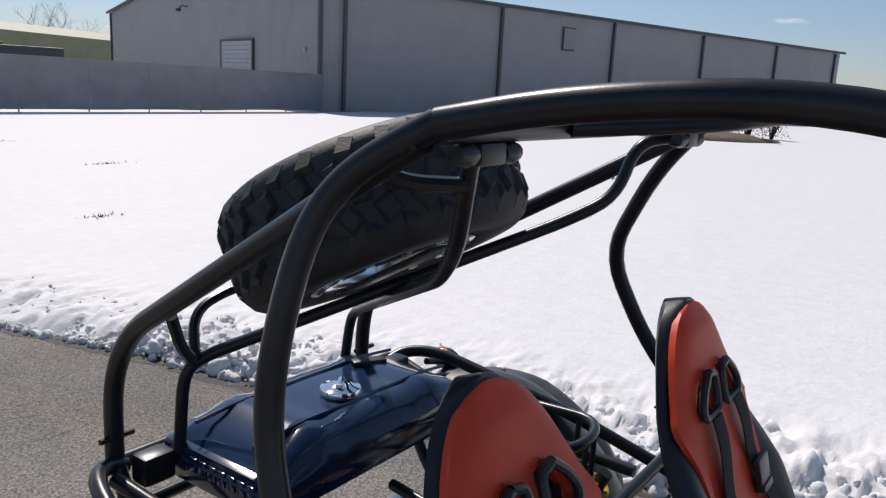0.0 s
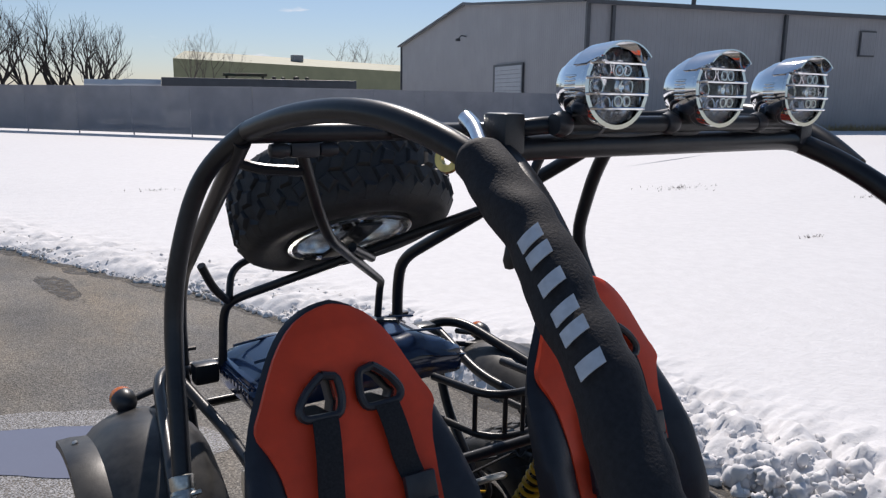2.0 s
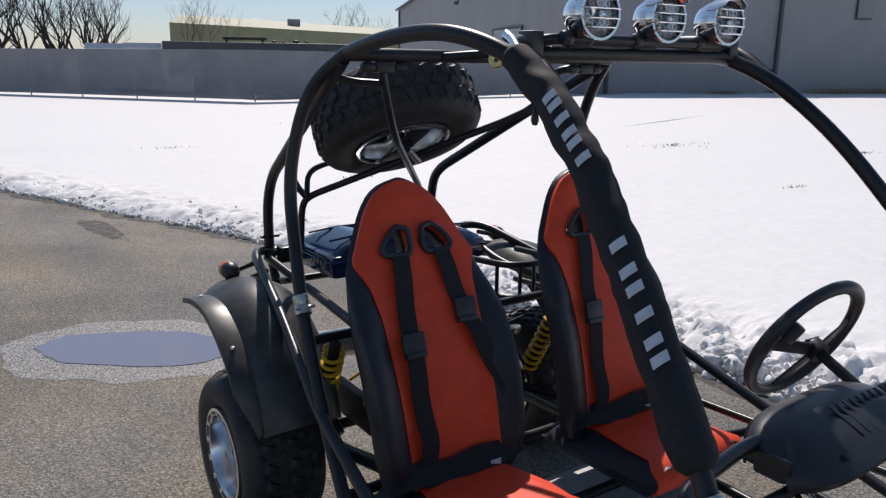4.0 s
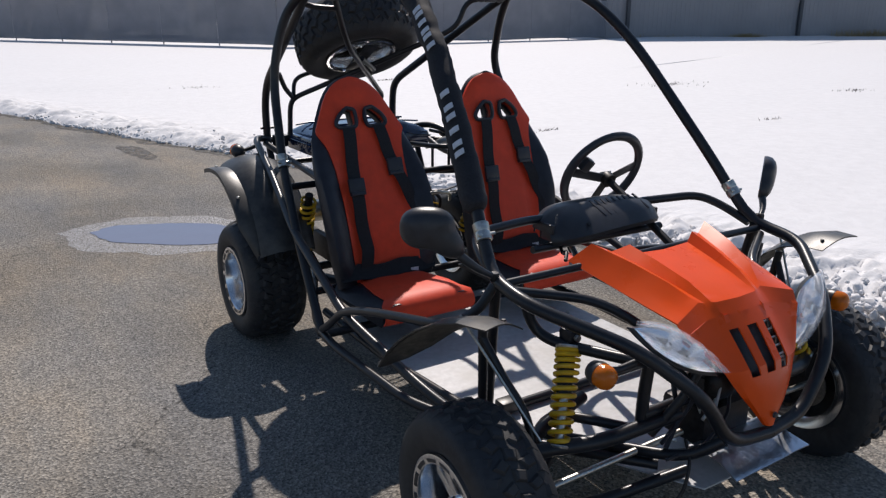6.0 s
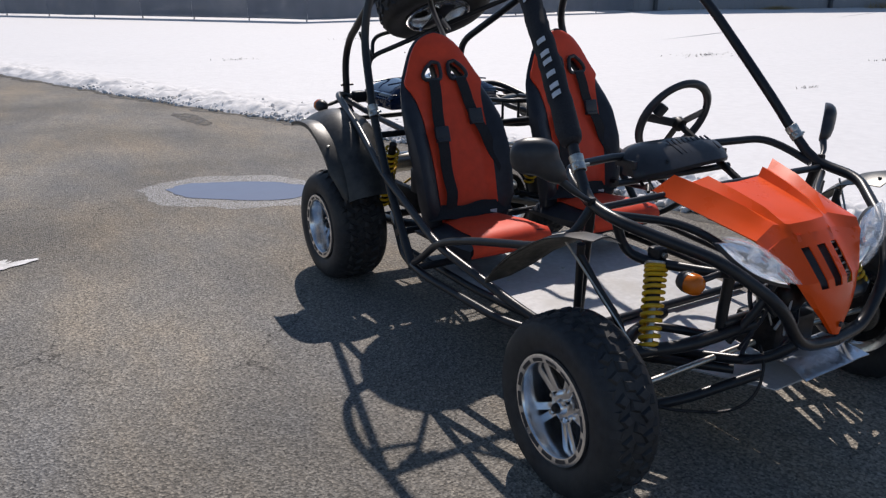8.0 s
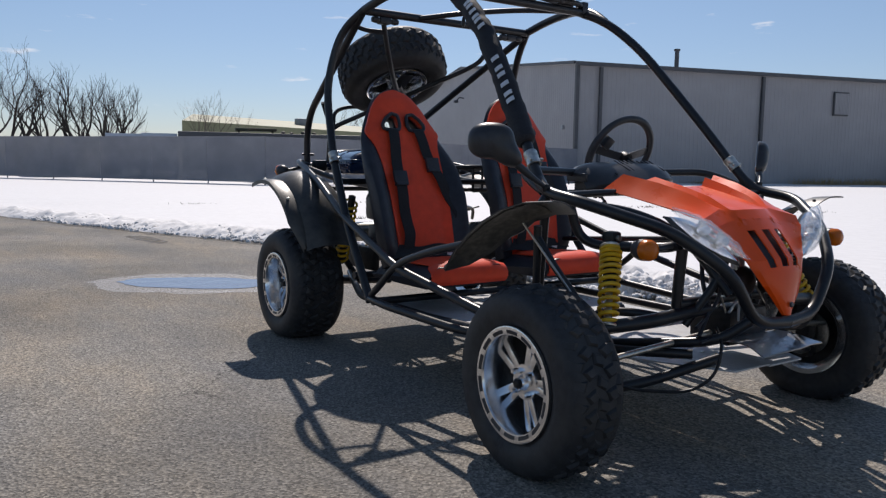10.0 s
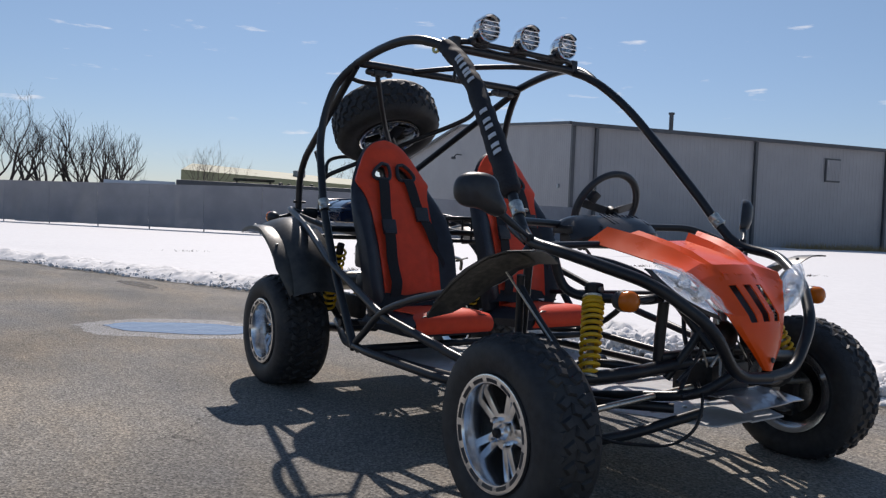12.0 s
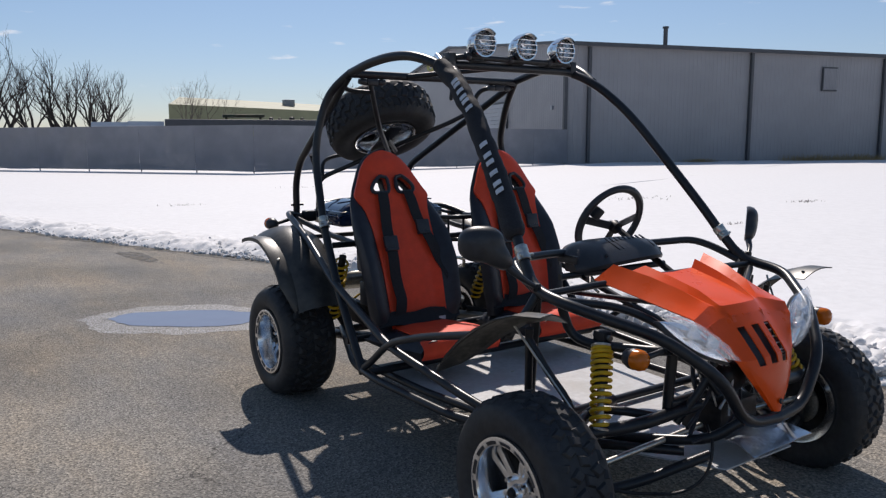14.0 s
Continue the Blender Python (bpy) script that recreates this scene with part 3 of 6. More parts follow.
def far_shed():
    w = thing("storage_shed", "low olive-tan metal shed far behind the fence", "building")
    a, b, c, d = Vector((25, 96, 0)), Vector((96, 122, 0)), Vector((107, 150, 0)), Vector((35.8, 124, 0))
    bm = bmesh.new()
    lo = [a, b, c, d, a]
    grid(bm, [[p + Vector((0, 0, -0.3)) for p in lo], [p + Vector((0, 0, 5.9)) for p in lo]])
    part("wall", bm, OLIVE, w, smooth=False)
    e, f = (a + d) / 2, (b + c) / 2
    bm = bmesh.new()
    bm.faces.new([bm.verts.new(p) for p in (a + Vector((0, 0, 5.9)), b + Vector((0, 0, 5.9)), f + Vector((0, 0, 7.6)), e + Vector((0, 0, 7.6)))])
    bm.faces.new([bm.verts.new(p) for p in (d + Vector((0, 0, 5.9)), c + Vector((0, 0, 5.9)), f + Vector((0, 0, 7.6)), e + Vector((0, 0, 7.6)))])
    part("roof", shell(bm, 0.1), OLIVE, w, smooth=False)
    bm = bmesh.new()
    bm.faces.new([bm.verts.new(p) for p in (a + Vector((0, 0, 5.9)), e + Vector((0, 0, 7.6)), d + Vector((0, 0, 5.9)))])
    part("gable_wall", bm, SHUTTER, w, smooth=False)
    part("roof_vent", block((1.6, 1.2, 1.0), Matrix.Translation((47, 110, 7.3)), 0.1), SIDING, w)
    return w


far_shed()


def fence():
    w = thing("screened_fence", "tall chain-link fence hung with grey privacy screen", "fence")
    pts = [Vector((-34, 92, 0)), Vector((10.2, 29.6, 0)), Vector((30.6, 31.6, 0))]
    for a, b in zip(pts, pts[1:]):
        d = b - a
        n = max(1, round(d.length / 3.1))
        for i in range(n):
            p, q = a + d * i / n, a + d * (i + 1) / n
            side = Vector((-d.y, d.x, 0)).normalized()
            rows = []
            for z in (0.04, 0.5, 1.0, 1.5, 1.98):
                row = []
                for k in range(9):
                    x = p + (q - p) * (0.002 + 0.996 * k / 8)
                    row.append(x + side * 0.03 * noise.noise(x * 0.9 + Vector((0, 0, z))) + Vector((0, 0, z)))
                rows.append(row)
            part("screen_panel", shell(grid(bmesh.new(), rows), 0.012), SCREEN, w)
            part("post", rod(p + side * 0.06 + Vector((0, 0, -0.3)), p + side * 0.06 + Vector((0, 0, 2.03)), 0.03, 8), SCREEN, w)
        part("top_rail", rod(a + Vector((0, 0, 2.0)), b + Vector((0, 0, 2.0)), 0.022, 6), SCREEN, w)
    return w


fence()


def tree(name, x, y, height, spread, seed, mat, label, trunks=1, depth=4, thin=1.0):
    rng = random.Random(seed)
    w = thing(name, label, "tree", (x, y, 0))
    trunk, crown = bmesh.new(), bmesh.new()

    def grow(bm, p, d, length, r, level):
        pts = [p]
        q = d.copy()
        for _ in range(4):
            q = (q + Vector((rng.uniform(-1, 1), rng.uniform(-1, 1), rng.uniform(-0.4, 0.9))) * 0.2).normalized()
            pts.append(pts[-1] + q * length / 4)
        sweep(bm, pts, lambda t: r * (1 - 0.45 * t), 6 if level < 2 else 4, cap=False)
        if level >= depth:
            return
        for k in range(rng.choice((2, 3, 3)) if level else rng.choice((3, 4))):
            at = pts[rng.choice((2, 3, 4, 4))]
            a = rng.random() * 6.28
            nd = (q * 0.75 + Vector((math.cos(a) * spread, math.sin(a) * spread, rng.uniform(0.0, 0.6)))).normalized()
            grow(crown, at, nd, length * rng.uniform(0.55, 0.85), r * rng.uniform(0.42, 0.62), level + 1)

    for k in range(trunks):
        a = 6.28 * k / trunks + rng.random()
        lean = 0.0 if trunks == 1 else rng.uniform(0.2, 0.55)
        grow(trunk, Vector((math.cos(a) * 0.5 * (trunks > 1), math.sin(a) * 0.5 * (trunks > 1), -0.2)), Vector((math.cos(a) * lean, math.sin(a) * lean, 1)).normalized(), height * 0.42, 0.035 * height * thin / math.sqrt(trunks), 0)
    part("trunk", trunk, mat, w)
    part("crown", crown, mat, w)
    return w


tree("bare_tree", 6.3, 58, 6.6, 0.5, 4, BARK, "leafless dark tree with many rising limbs", 6, 4, 1.6)
tree("bare_tree", 9.4, 58, 6.2, 0.5, 9, BARK, "leafless dark tree with many rising limbs", 6, 4, 1.6)
tree("bare_tree", 2.3, 54, 6.3, 0.5, 23, BARK, "tall leafless dark tree behind the fence", 3, 5, 1.2)
tree("bare_tree", -1.4, 55, 6.8, 0.55, 27, BARK, "tall leafless dark tree behind the fence", 3, 5, 1.2)
tree("bare_tree", 26.2, 90, 7.2, 0.45, 12, TWIG, "small leafless brown tree before the far shed", 3, 5, 0.8)
tree("bare_tree", 84, 164, 15, 0.75, 14, TWIG, "leafless tree far beyond the shed", 2, 4, 0.6)
tree("bare_tree", 98, 168, 12, 0.75, 15, TWIG, "leafless tree far beyond the shed", 2, 4, 0.6)


# ---- parked vehicles and load behind the fence ----
def prism(bm, outline, y0, y1):
    """A solid from an outline in x and z, between two places on y."""
    a = [bm.verts.new((x, y0, z)) for x, z in outline]
    b = [bm.verts.new((x, y1, z)) for x, z in outline]
    bm.faces.new(a)
    bm.faces.new(list(reversed(b)))
    for i in range(len(a)):
        j = (i + 1) % len(a)
        bm.faces.new((a[j], a[i], b[i], b[j]))
    bmesh.ops.recalc_face_normals(bm, faces=bm.faces)
    return bm


def car(x, y, turn, paint, label, tall=1.55, long=4.6):
    w = thing("parked_car", label, "car", Matrix.Translation((x, y, 0)) @ Matrix.Rotation(radians(turn), 4, "Z"), group="vehicles behind the fence")
    h = long / 2
    side = [(-h, 0.35), (-h, 0.85), (-h * 0.92, tall * 0.62), (-h * 0.75, tall * 0.66), (-h * 0.55, tall), (h * 0.25, tall), (h * 0.5, tall * 0.64), (h * 0.95, tall * 0.55), (h, 0.7), (h, 0.35)]
    bm = bmesh.new()
    prism(bm, side, -0.88, 0.88)
    part("body", bm, paint, w, smooth=False)
    for sy in (-0.9, 0.9):
        glass = [(-h * 0.66, tall * 0.68), (-h * 0.51, tall * 0.94), (h * 0.22, tall * 0.94), (h * 0.43, tall * 0.68)]
        bm = bmesh.new()
        bm.faces.new([bm.verts.new((px, sy, pz)) for px, pz in glass])
        part("side_window", shell(bm, 0.02), CARGLASS, w, smooth=False)
    for px in (-h * 0.62, h * 0.62):
        for sy in (-0.86, 0.86):
            wheel = part("wheel", lathe(bmesh.new(), [(0.0, -0.1), (0.30, -0.1), (0.33, -0.06), (0.33, 0.06), (0.30, 0.1), (0.0, 0.1)], aim((px, sy, 0.33), (0, 1, 0)), 20), RUBBER, w)
            part("rim", lathe(bmesh.new(), [(0.0, -0.12), (0.2, -0.11), (0.21, 0.11), (0.0, 0.12)], aim((px, sy, 0.33), (0, 1, 0)), 16), ALLOY, wheel)
    return w


def van(x, y, turn, tall):
    w = thing("white_van", "white panel van parked behind the fence", "van", Matrix.Translation((x, y, 0)) @ Matrix.Rotation(radians(turn), 4, "Z"), group="vehicles behind the fence")
    side = [(-2.6, 0.4), (-2.6, tall - 0.25), (-2.4, tall), (1.3, tall), (2.0, tall * 0.62), (2.7, tall * 0.5), (2.75, 0.4)]
    bm = bmesh.new()
    prism(bm, side, -0.95, 0.95)
    part("body", bm, CARWHITE, w, smooth=False)
    for sy in (-0.97, 0.97):
        bm = bmesh.new()
        bm.faces.new([bm.verts.new((px, sy, pz)) for px, pz in ((0.5, tall * 0.62), (0.5, tall * 0.92), (1.3, tall * 0.92), (1.85, tall * 0.64))])
        part("side_window", shell(bm, 0.02), CARGLASS, w, smooth=False)
    bm = bmesh.new()
    bm.faces.new([bm.verts.new(p) for p in ((1.36, -0.8, tall * 0.95), (1.36, 0.8, tall * 0.95), (1.99, 0.85, tall * 0.65), (1.99, -0.85, tall * 0.65))])
    part("windscreen", shell(bm, 0.02), CARGLASS, w, smooth=False)
    for px in (-1.6, 1.8):
        for sy in (-0.9, 0.9):
            part("wheel", lathe(bmesh.new(), [(0.0, -0.1), (0.32, -0.1), (0.35, -0.06), (0.35, 0.06), (0.32, 0.1), (0.0, 0.1)], aim((px, sy, 0.35), (0, 1, 0)), 20), RUBBER, w)
    return w


for x, y, turn, paint, label in (
    (0.5, 50.5, 100, CARWHITE, "white car parked behind the screened fence"),
    (3.8, 46.0, 95, CARDARK, "dark car parked behind the screened fence"),
    (13.2, 33.5, 20, CARDARK, "dark car parked behind the screened fence"),
    (18.5, 34.0, 5, CARWHITE, "white car parked behind the screened fence"),
    (24.0, 34.2, 0, CARDARK, "dark car parked behind the screened fence"),
):
    car(x, y, turn, paint, label)
van(7.9, 46.0, 76, 2.42)
van(9.6, 45.0, 76, 2.46)


def flatbed():
    a, b = Vector((9.9, 42.0, 0)), Vector((19.6, 39.0, 0))
    d = b - a
    w = thing("flatbed_trailer", "dark flatbed trailer loaded with machinery", "trailer", Matrix.Translation((a + b) / 2) @ Matrix.Rotation(math.atan2(d.y, d.x), 4, "Z"))
    L = d.length
    part("side_wall", block((L, 2.2, 0.45), Matrix.Translation((0, 0, 2.33)), 0.04), TRIM, w, smooth=False)
    part("chassis", block((L * 0.96, 0.9, 0.35), Matrix.Translation((0, 0, 1.1)), 0.03), WORN, w, smooth=False)
    for px in (-3.2, -2.2, 2.6, 3.6):
        for sy in (-0.9, 0.9):
            part("wheel", lathe(bmesh.new(), [(0.0, -0.12), (0.42, -0.12), (0.46, -0.06), (0.46, 0.06), (0.42, 0.12), (0.0, 0.12)], aim((px, sy, 0.46), (0, 1, 0)), 20), RUBBER, w)
    rack = part("load_rack", block((2.3, 1.2, 0.14), Matrix.Translation((-0.85, 0, 2.78)), 0.03), RUST, w, smooth=False)
    for px in (-1.8, 0.1):
        part("rack_leg", rod((px, 0, 2.4), (px, 0, 2.75), 0.07, 6), RUST, rack)
    for k, (px, s) in enumerate(((0.7, 0.18), (1.2, 0.16), (1.9, 0.2), (2.5, 0.18))):
        part("machine", block((s * 1.4, s * 1.3, s), Matrix.Translation((px, 0, 2.54 + s / 2)) @ Matrix.Rotation(k * 0.4, 4, "Z"), 0.08), RUST if k % 2 else WORN, w)
    return w


flatbed()

# an evergreen shrub on a low bank of soil out in the snow
def shrub(x, y, h, seed):
    rng = random.Random(seed)
    w = thing("evergreen_shrub", "dark evergreen shrub standing in the snow", "shrub", (x, y, 0))
    stems, leaves = bmesh.new(), bmesh.new()
    for k in range(9):
        a = rng.random() * 6.28
        tip = Vector((math.cos(a) * 0.5, math.sin(a) * 0.5, rng.uniform(0.6, 1.0) * h))
        sweep(stems, [(0, 0, -0.1), tip * 0.5 + Vector((0, 0, 0.1)), tip], lambda t: 0.05 * (1 - 0.7 * t), 5, cap=False)
    for _ in range(900):
        a, z = rng.random() * 6.28, rng.random() ** 0.8
        r = (0.95 - 0.55 * z) * math.sqrt(rng.random()) * (0.8 + 0.4 * noise.noise(Vector((math.cos(a) * 2, math.sin(a) * 2, z * 3))))
        p = Vector((math.cos(a) * r, math.sin(a) * r, 0.12 + z * h))
        d, e = Vector((rng.uniform(-1, 1), rng.uniform(-1, 1), rng.uniform(-0.2, 1))) * 0.12, Vector((rng.uniform(-1, 1), rng.uniform(-1, 1), 0)) * 0.035
        leaves.faces.new([leaves.verts.new(q) for q in (p - e, p + e, p + d)])
    part("stem", stems, BARK, w)
    part("crown", leaves, SHRUB, w, smooth=False)


shrub(34.4, 9.3, 1.7, 2)
shrub(37.5, 9.0, 1.2, 5)
bm = bmesh.new()
bmesh.ops.create_uvsphere(bm, u_segments=40, v_segments=16, radius=1, matrix=Matrix.Translation((33.0, 10.6, -0.1)) @ Matrix.Rotation(radians(-60), 4, "Z") @ Matrix.Diagonal((3.2, 1.3, 0.5, 1)))
for v in bm.verts:
    v.co.z += 0.12 * noise.noise(v.co * 1.3)
tagged(part("soil_bank", bm, SOIL), "low bank of bare brown soil", "soil", kind="structure")

# dry grass at the foot of the warehouse
bm = bmesh.new()
rng = random.Random(8)
foot = Vector((30.8, 32.0, 0))
run = Vector((56.4, -17.1, 0)).normalized()
out = Vector((run.y, -run.x, 0))
for _ in range(2600):
    t = rng.choice((rng.uniform(2, 56), rng.gauss(18, 1.3), rng.gauss(22, 1.0), rng.gauss(9, 0.5)))
    p = foot + run * t + out * rng.uniform(0.4, 1.5)
    h = rng.uniform(0.12, 0.55) * (1.0 if 15 < t < 26 else 0.5)
    d = Vector((rng.uniform(-1, 1), rng.uniform(-1, 1), 0)) * 0.02
    vs = [bm.verts.new(p - d), bm.verts.new(p + d), bm.verts.new(p + Vector((rng.uniform(-.15, .15), rng.uniform(-.15, .15), h)))]
    bm.faces.new(vs)
tagged(part("dry_grass", bm, DRYGRASS, smooth=False), "dry straw-coloured grass along the warehouse foot", "grass", kind="stuff")


# ---- the go-kart: forward is -y, its left is +x ----
kart = thing("go_kart", "two-seat off-road go-kart, black tube frame, red seats, orange nose", "go-kart")


def both(fn):
    for sx in (-1, 1):
        fn(sx)


def mir(pts, sx):
    """Points given for the kart's right side, for either side."""
    return [(-p[0] * sx, p[1], p[2]) for p in pts]


# cage tubes, given for the right side (x negative)
ROOF = [(-0.485, 0.647, 1.582), (-0.475, 0.50, 1.612), (-0.462, 0.33, 1.628), (-0.44, 0.20, 1.62), (-0.41, 0.08, 1.583), (-0.39, 0.0, 1.535)]
APIL = [(-0.345, 0.085, 1.575), (-0.36, 0.02, 1.55), (-0.385, -0.07, 1.497), (-0.425, -0.205, 1.379), (-0.465, -0.372, 1.187), (-0.507, -0.522, 1.007), (-0.53, -0.598, 0.905), (-0.545, -0.66, 0.835)]
RAIL = [(-0.545, -0.655, 0.84), (-0.558, -0.71, 0.80), (-0.565, -0.86, 0.78), (-0.385, -1.075, 0.695), (-0.255, -1.19, 0.575), (-0.155, -1.20, 0.425), (0.0, -1.208, 0.415)]
R = 0.0185


def cage_side(sx):
    f = lambda pts: mir(pts, sx)
    rear_x = -0.483
    foot = [(-0.665, 0.25, 0.31), (-0.645, 0.50, 0.62), (-0.63, 0.668, 0.905)]
    if sx < 0:
        bow = [(-0.615, 0.728, 1.03), (-0.600, 0.795, 1.18), (-0.588, 0.800, 1.30), (-0.552, 0.785, 1.45), (-0.520, 0.742, 1.525)]
    else:
        bow = [(-0.60, 0.78, 1.045), (-0.556, 0.872, 1.25), (-0.51, 0.755, 1.47)]
    part("pillar_tube", tube(f(foot + bow + [(rear_x, 0.647, 1.584)]), R, 0.09), PAINT, kart)
    part("roof_tube", tube(f([(rear_x, 0.647, 1.582)] + ROOF[1:]), 0.0195, 0.1), PAINT, kart)
    if sx < 0:
        part("stay_tube", tube([(-0.49, 0.665, 1.565), (-0.43, 1.35, 1.165), (-0.42, 1.43, 1.05), (-0.415, 1.44, 0.87)], R, 0.07), PAINT, kart)
        part("brace_tube", tube([(-0.37, 0.675, 1.545), (-0.305, 0.735, 1.40), (-0.25, 0.80, 1.335), (0.20, 1.37, 1.07), (0.21, 1.40, 1.04), (0.21, 1.42, 0.89)], 0.0125, 0.05, 10), PAINT, kart)
    else:
        part("stay_tube", tube([(0.475, 0.665, 1.565), (0.275, 1.37, 1.135), (0.295, 1.43, 1.03), (0.30, 1.44, 0.87)], R, 0.07), PAINT, kart)
        part("brace_tube", tube([(0.37, 0.66, 1.55), (0.30, 0.725, 1.538), (0.262, 0.745, 1.425), (0.19, 0.815, 1.375), (-0.30, 1.33, 1.085), (-0.32, 1.35, 1.05), (-0.325, 1.36, 0.89)], 0.0125, 0.05, 10), PAINT, kart)
        return cage_front(sx)
    part("gusset_tube", tube(f([(-0.315, 1.325, 1.085), (-0.36, 1.30, 1.13), (-0.40, 1.27, 1.205)]), 0.0115, 0.03, 8), PAINT, kart)
    part("gusset_tube", tube(f([(-0.31, 1.325, 1.09), (-0.29, 1.36, 1.17), (-0.20, 1.36, 1.20), (0.0, 1.36, 1.20)]), 0.0105, 0.05, 8), PAINT, kart)
    part("rack_tube", tube(f([(-0.48, 0.735, 1.52), (-0.44, 0.72, 1.505), (-0.36, 0.69, 1.50)]), 0.011, 0.03, 8), PAINT, kart)
    cage_front(sx)


def cage_front(sx):
    f = lambda pts: mir(pts, sx)
    part("front_post", tube(f(APIL), R, 0.12), PAINT, kart)
    part("hood_rail", tube(f(RAIL), R, 0.07), PAINT, kart)
    # side bars
    part("side_bar", tube(f([(-0.40, 1.43, 0.865), (-0.46, 1.42, 0.885), (-0.51, 1.34, 0.89), (-0.58, 0.943, 0.796), (-0.65, 0.54, 0.655), (-0.685, 0.0, 0.482), (-0.645, -0.485, 0.39), (-0.60, -0.66, 0.35)]), 0.0165, 0.08), PAINT, kart)
    part("nerf_bar", tube(f([(-0.675, 0.22, 0.345), (-0.69, 0.12, 0.40), (-0.69, 0.0, 0.497), (-0.685, -0.2, 0.562), (-0.672, -0.4, 0.608), (-0.655, -0.6, 0.65), (-0.60, -0.68, 0.70), (-0.55, -0.70, 0.79)]), 0.0145, 0.09), PAINT, kart)
    part("lower_rail", tube(f([(-0.40, 0.95, 0.33), (-0.62, 0.42, 0.31), (-0.675, 0.22, 0.325), (-0.68, 0.10, 0.318), (-0.64, -0.36, 0.30), (-0.50, -0.72, 0.30), (-0.24, -1.05, 0.31)]), 0.016, 0.08), PAINT, kart)
    part("inner_rail", tube(f([(-0.52, 0.55, 0.27), (-0.52, 0.0, 0.27), (-0.47, -0.60, 0.28), (-0.22, -1.12, 0.36), (-0.16, -1.19, 0.43)]), 0.016, 0.08), PAINT, kart)
    part("elbow_post", tube(f([(-0.548, -0.70, 0.80), (-0.53, -0.66, 0.55), (-0.51, -0.62, 0.29)]), 0.015, 0.06), PAINT, kart)
    # dash hoop
    part("dash_tube", tube(f([(-0.545, -0.68, 0.80), (-0.525, -0.57, 0.845), (-0.48, -0.50, 0.87), (-0.24, -0.45, 0.865), (0.0, -0.45, 0.85)]), 0.0145, 0.06), PAINT, kart)
    part("hood_brace", tube(f([(-0.54, -0.72, 0.79), (-0.30, -0.74, 0.80), (0.0, -0.74, 0.80)]), 0.012, 0.05, 10), PAINT, kart)
    part("hood_brace", tube(f([(-0.53, -0.74, 0.775), (-0.32, -0.86, 0.745), (-0.24, -0.99, 0.68), (-0.17, -1.12, 0.50)]), 0.0135, 0.08, 10), PAINT, kart)
    part("shock_tower", tube(f([(-0.50, -0.76, 0.755), (-0.47, -0.77, 0.66), (-0.44, -0.83, 0.635), (-0.36, -1.03, 0.645), (-0.36, -1.08, 0.66)]), 0.0155, 0.05), PAINT, kart)
    part("front_upright", tube(f([(-0.30, -1.04, 0.64), (-0.30, -1.03, 0.52), (-0.29, -1.02, 0.42)]), 0.017, 0.03), PAINT, kart)
    part("front_upright", tube(f([(-0.26, -1.03, 0.40), (-0.20, -1.08, 0.52), (-0.16, -1.10, 0.62)]), 0.013, 0.03), PAINT, kart)
    part("floor_brace", tube(f([(-0.30, -1.02, 0.42), (-0.40, -0.93, 0.44), (-0.46, -0.84, 0.43), (-0.49, -0.78, 0.29)]), 0.014, 0.05), PAINT, kart)
    part("diagonal_tube", tube(f([(-0.50, 0.35, 0.52), (-0.42, -0.55, 0.60), (-0.30, -1.02, 0.44)]), 0.012, 0.05, 10), PAINT, kart) if sx > 0 else None
    # pillar clamps
    for p, d in (((-0.53, -0.603, 0.905), (-0.035, -0.14, -0.17)), ((-0.631, 0.661, 0.908), (0.02, 0.15, 0.24))):
        q = mir([p], sx)[0]
        dd = Vector((-d[0] * sx, d[1], d[2]))
        c = part("pillar_clamp", lathe(bmesh.new(), [(0.0195, -0.028), (0.0235, -0.026), (0.0235, -0.004), (0.0215, 0.0), (0.0235, 0.004), (0.0235, 0.026), (0.0195, 0.028)], aim(q, dd), 20), STEEL, kart, "zinc-plated pillar clamp")
        part("bolt", rod(Vector(q) + Vector((-0.028, -0.02, 0)), Vector(q) + Vector((0.028, -0.02, 0)), 0.005, 8), STEEL, c)


both(cage_side)
part("roof_crossbar", rod((-0.483, 0.647, 1.577), (0.483, 0.647, 1.577), R), PAINT, kart)
part("roof_crossbar", tube([(-0.41, 0.085, 1.572), (-0.3, 0.085, 1.582), (0.3, 0.085, 1.582), (0.35, 0.085, 1.575)], R, 0.05), PAINT, kart)
part("roof_crossbar", tube([(-0.43, 0.17, 1.60), (0.43, 0.17, 1.60)], 0.011), PAINT, kart)
part("roof_diagonal", tube([(-0.19, 0.63, 1.575), (-0.06, 0.47, 1.59), (0.07, 0.41, 1.605), (0.18, 0.35, 1.615), (0.30, 0.27, 1.615), (0.42, 0.19, 1.61)], 0.0125, 0.08, 10), PAINT, kart)
part("rear_crossbar", tube([(-0.42, 1.44, 0.87), (0.42, 1.44, 0.87)], 0.0165), PAINT, kart)
part("rear_crossbar", tube([(-0.43, 1.35, 0.80), (-0.38, 1.47, 0.74), (0.38, 1.47, 0.74), (0.43, 1.35, 0.80)], 0.014), PAINT, kart)
part("rear_crossbar", tube([(-0.63, 0.66, 0.80), (0.63, 0.66, 0.80)], 0.014), PAINT, kart)
part("seat_crossbar", tube([(-0.66, 0.24, 0.31), (0.66, 0.24, 0.31)], 0.016), PAINT, kart)
part("seat_crossbar", tube([(-0.60, 0.52, 0.38), (0.60, 0.52, 0.38)], 0.016), PAINT, kart)
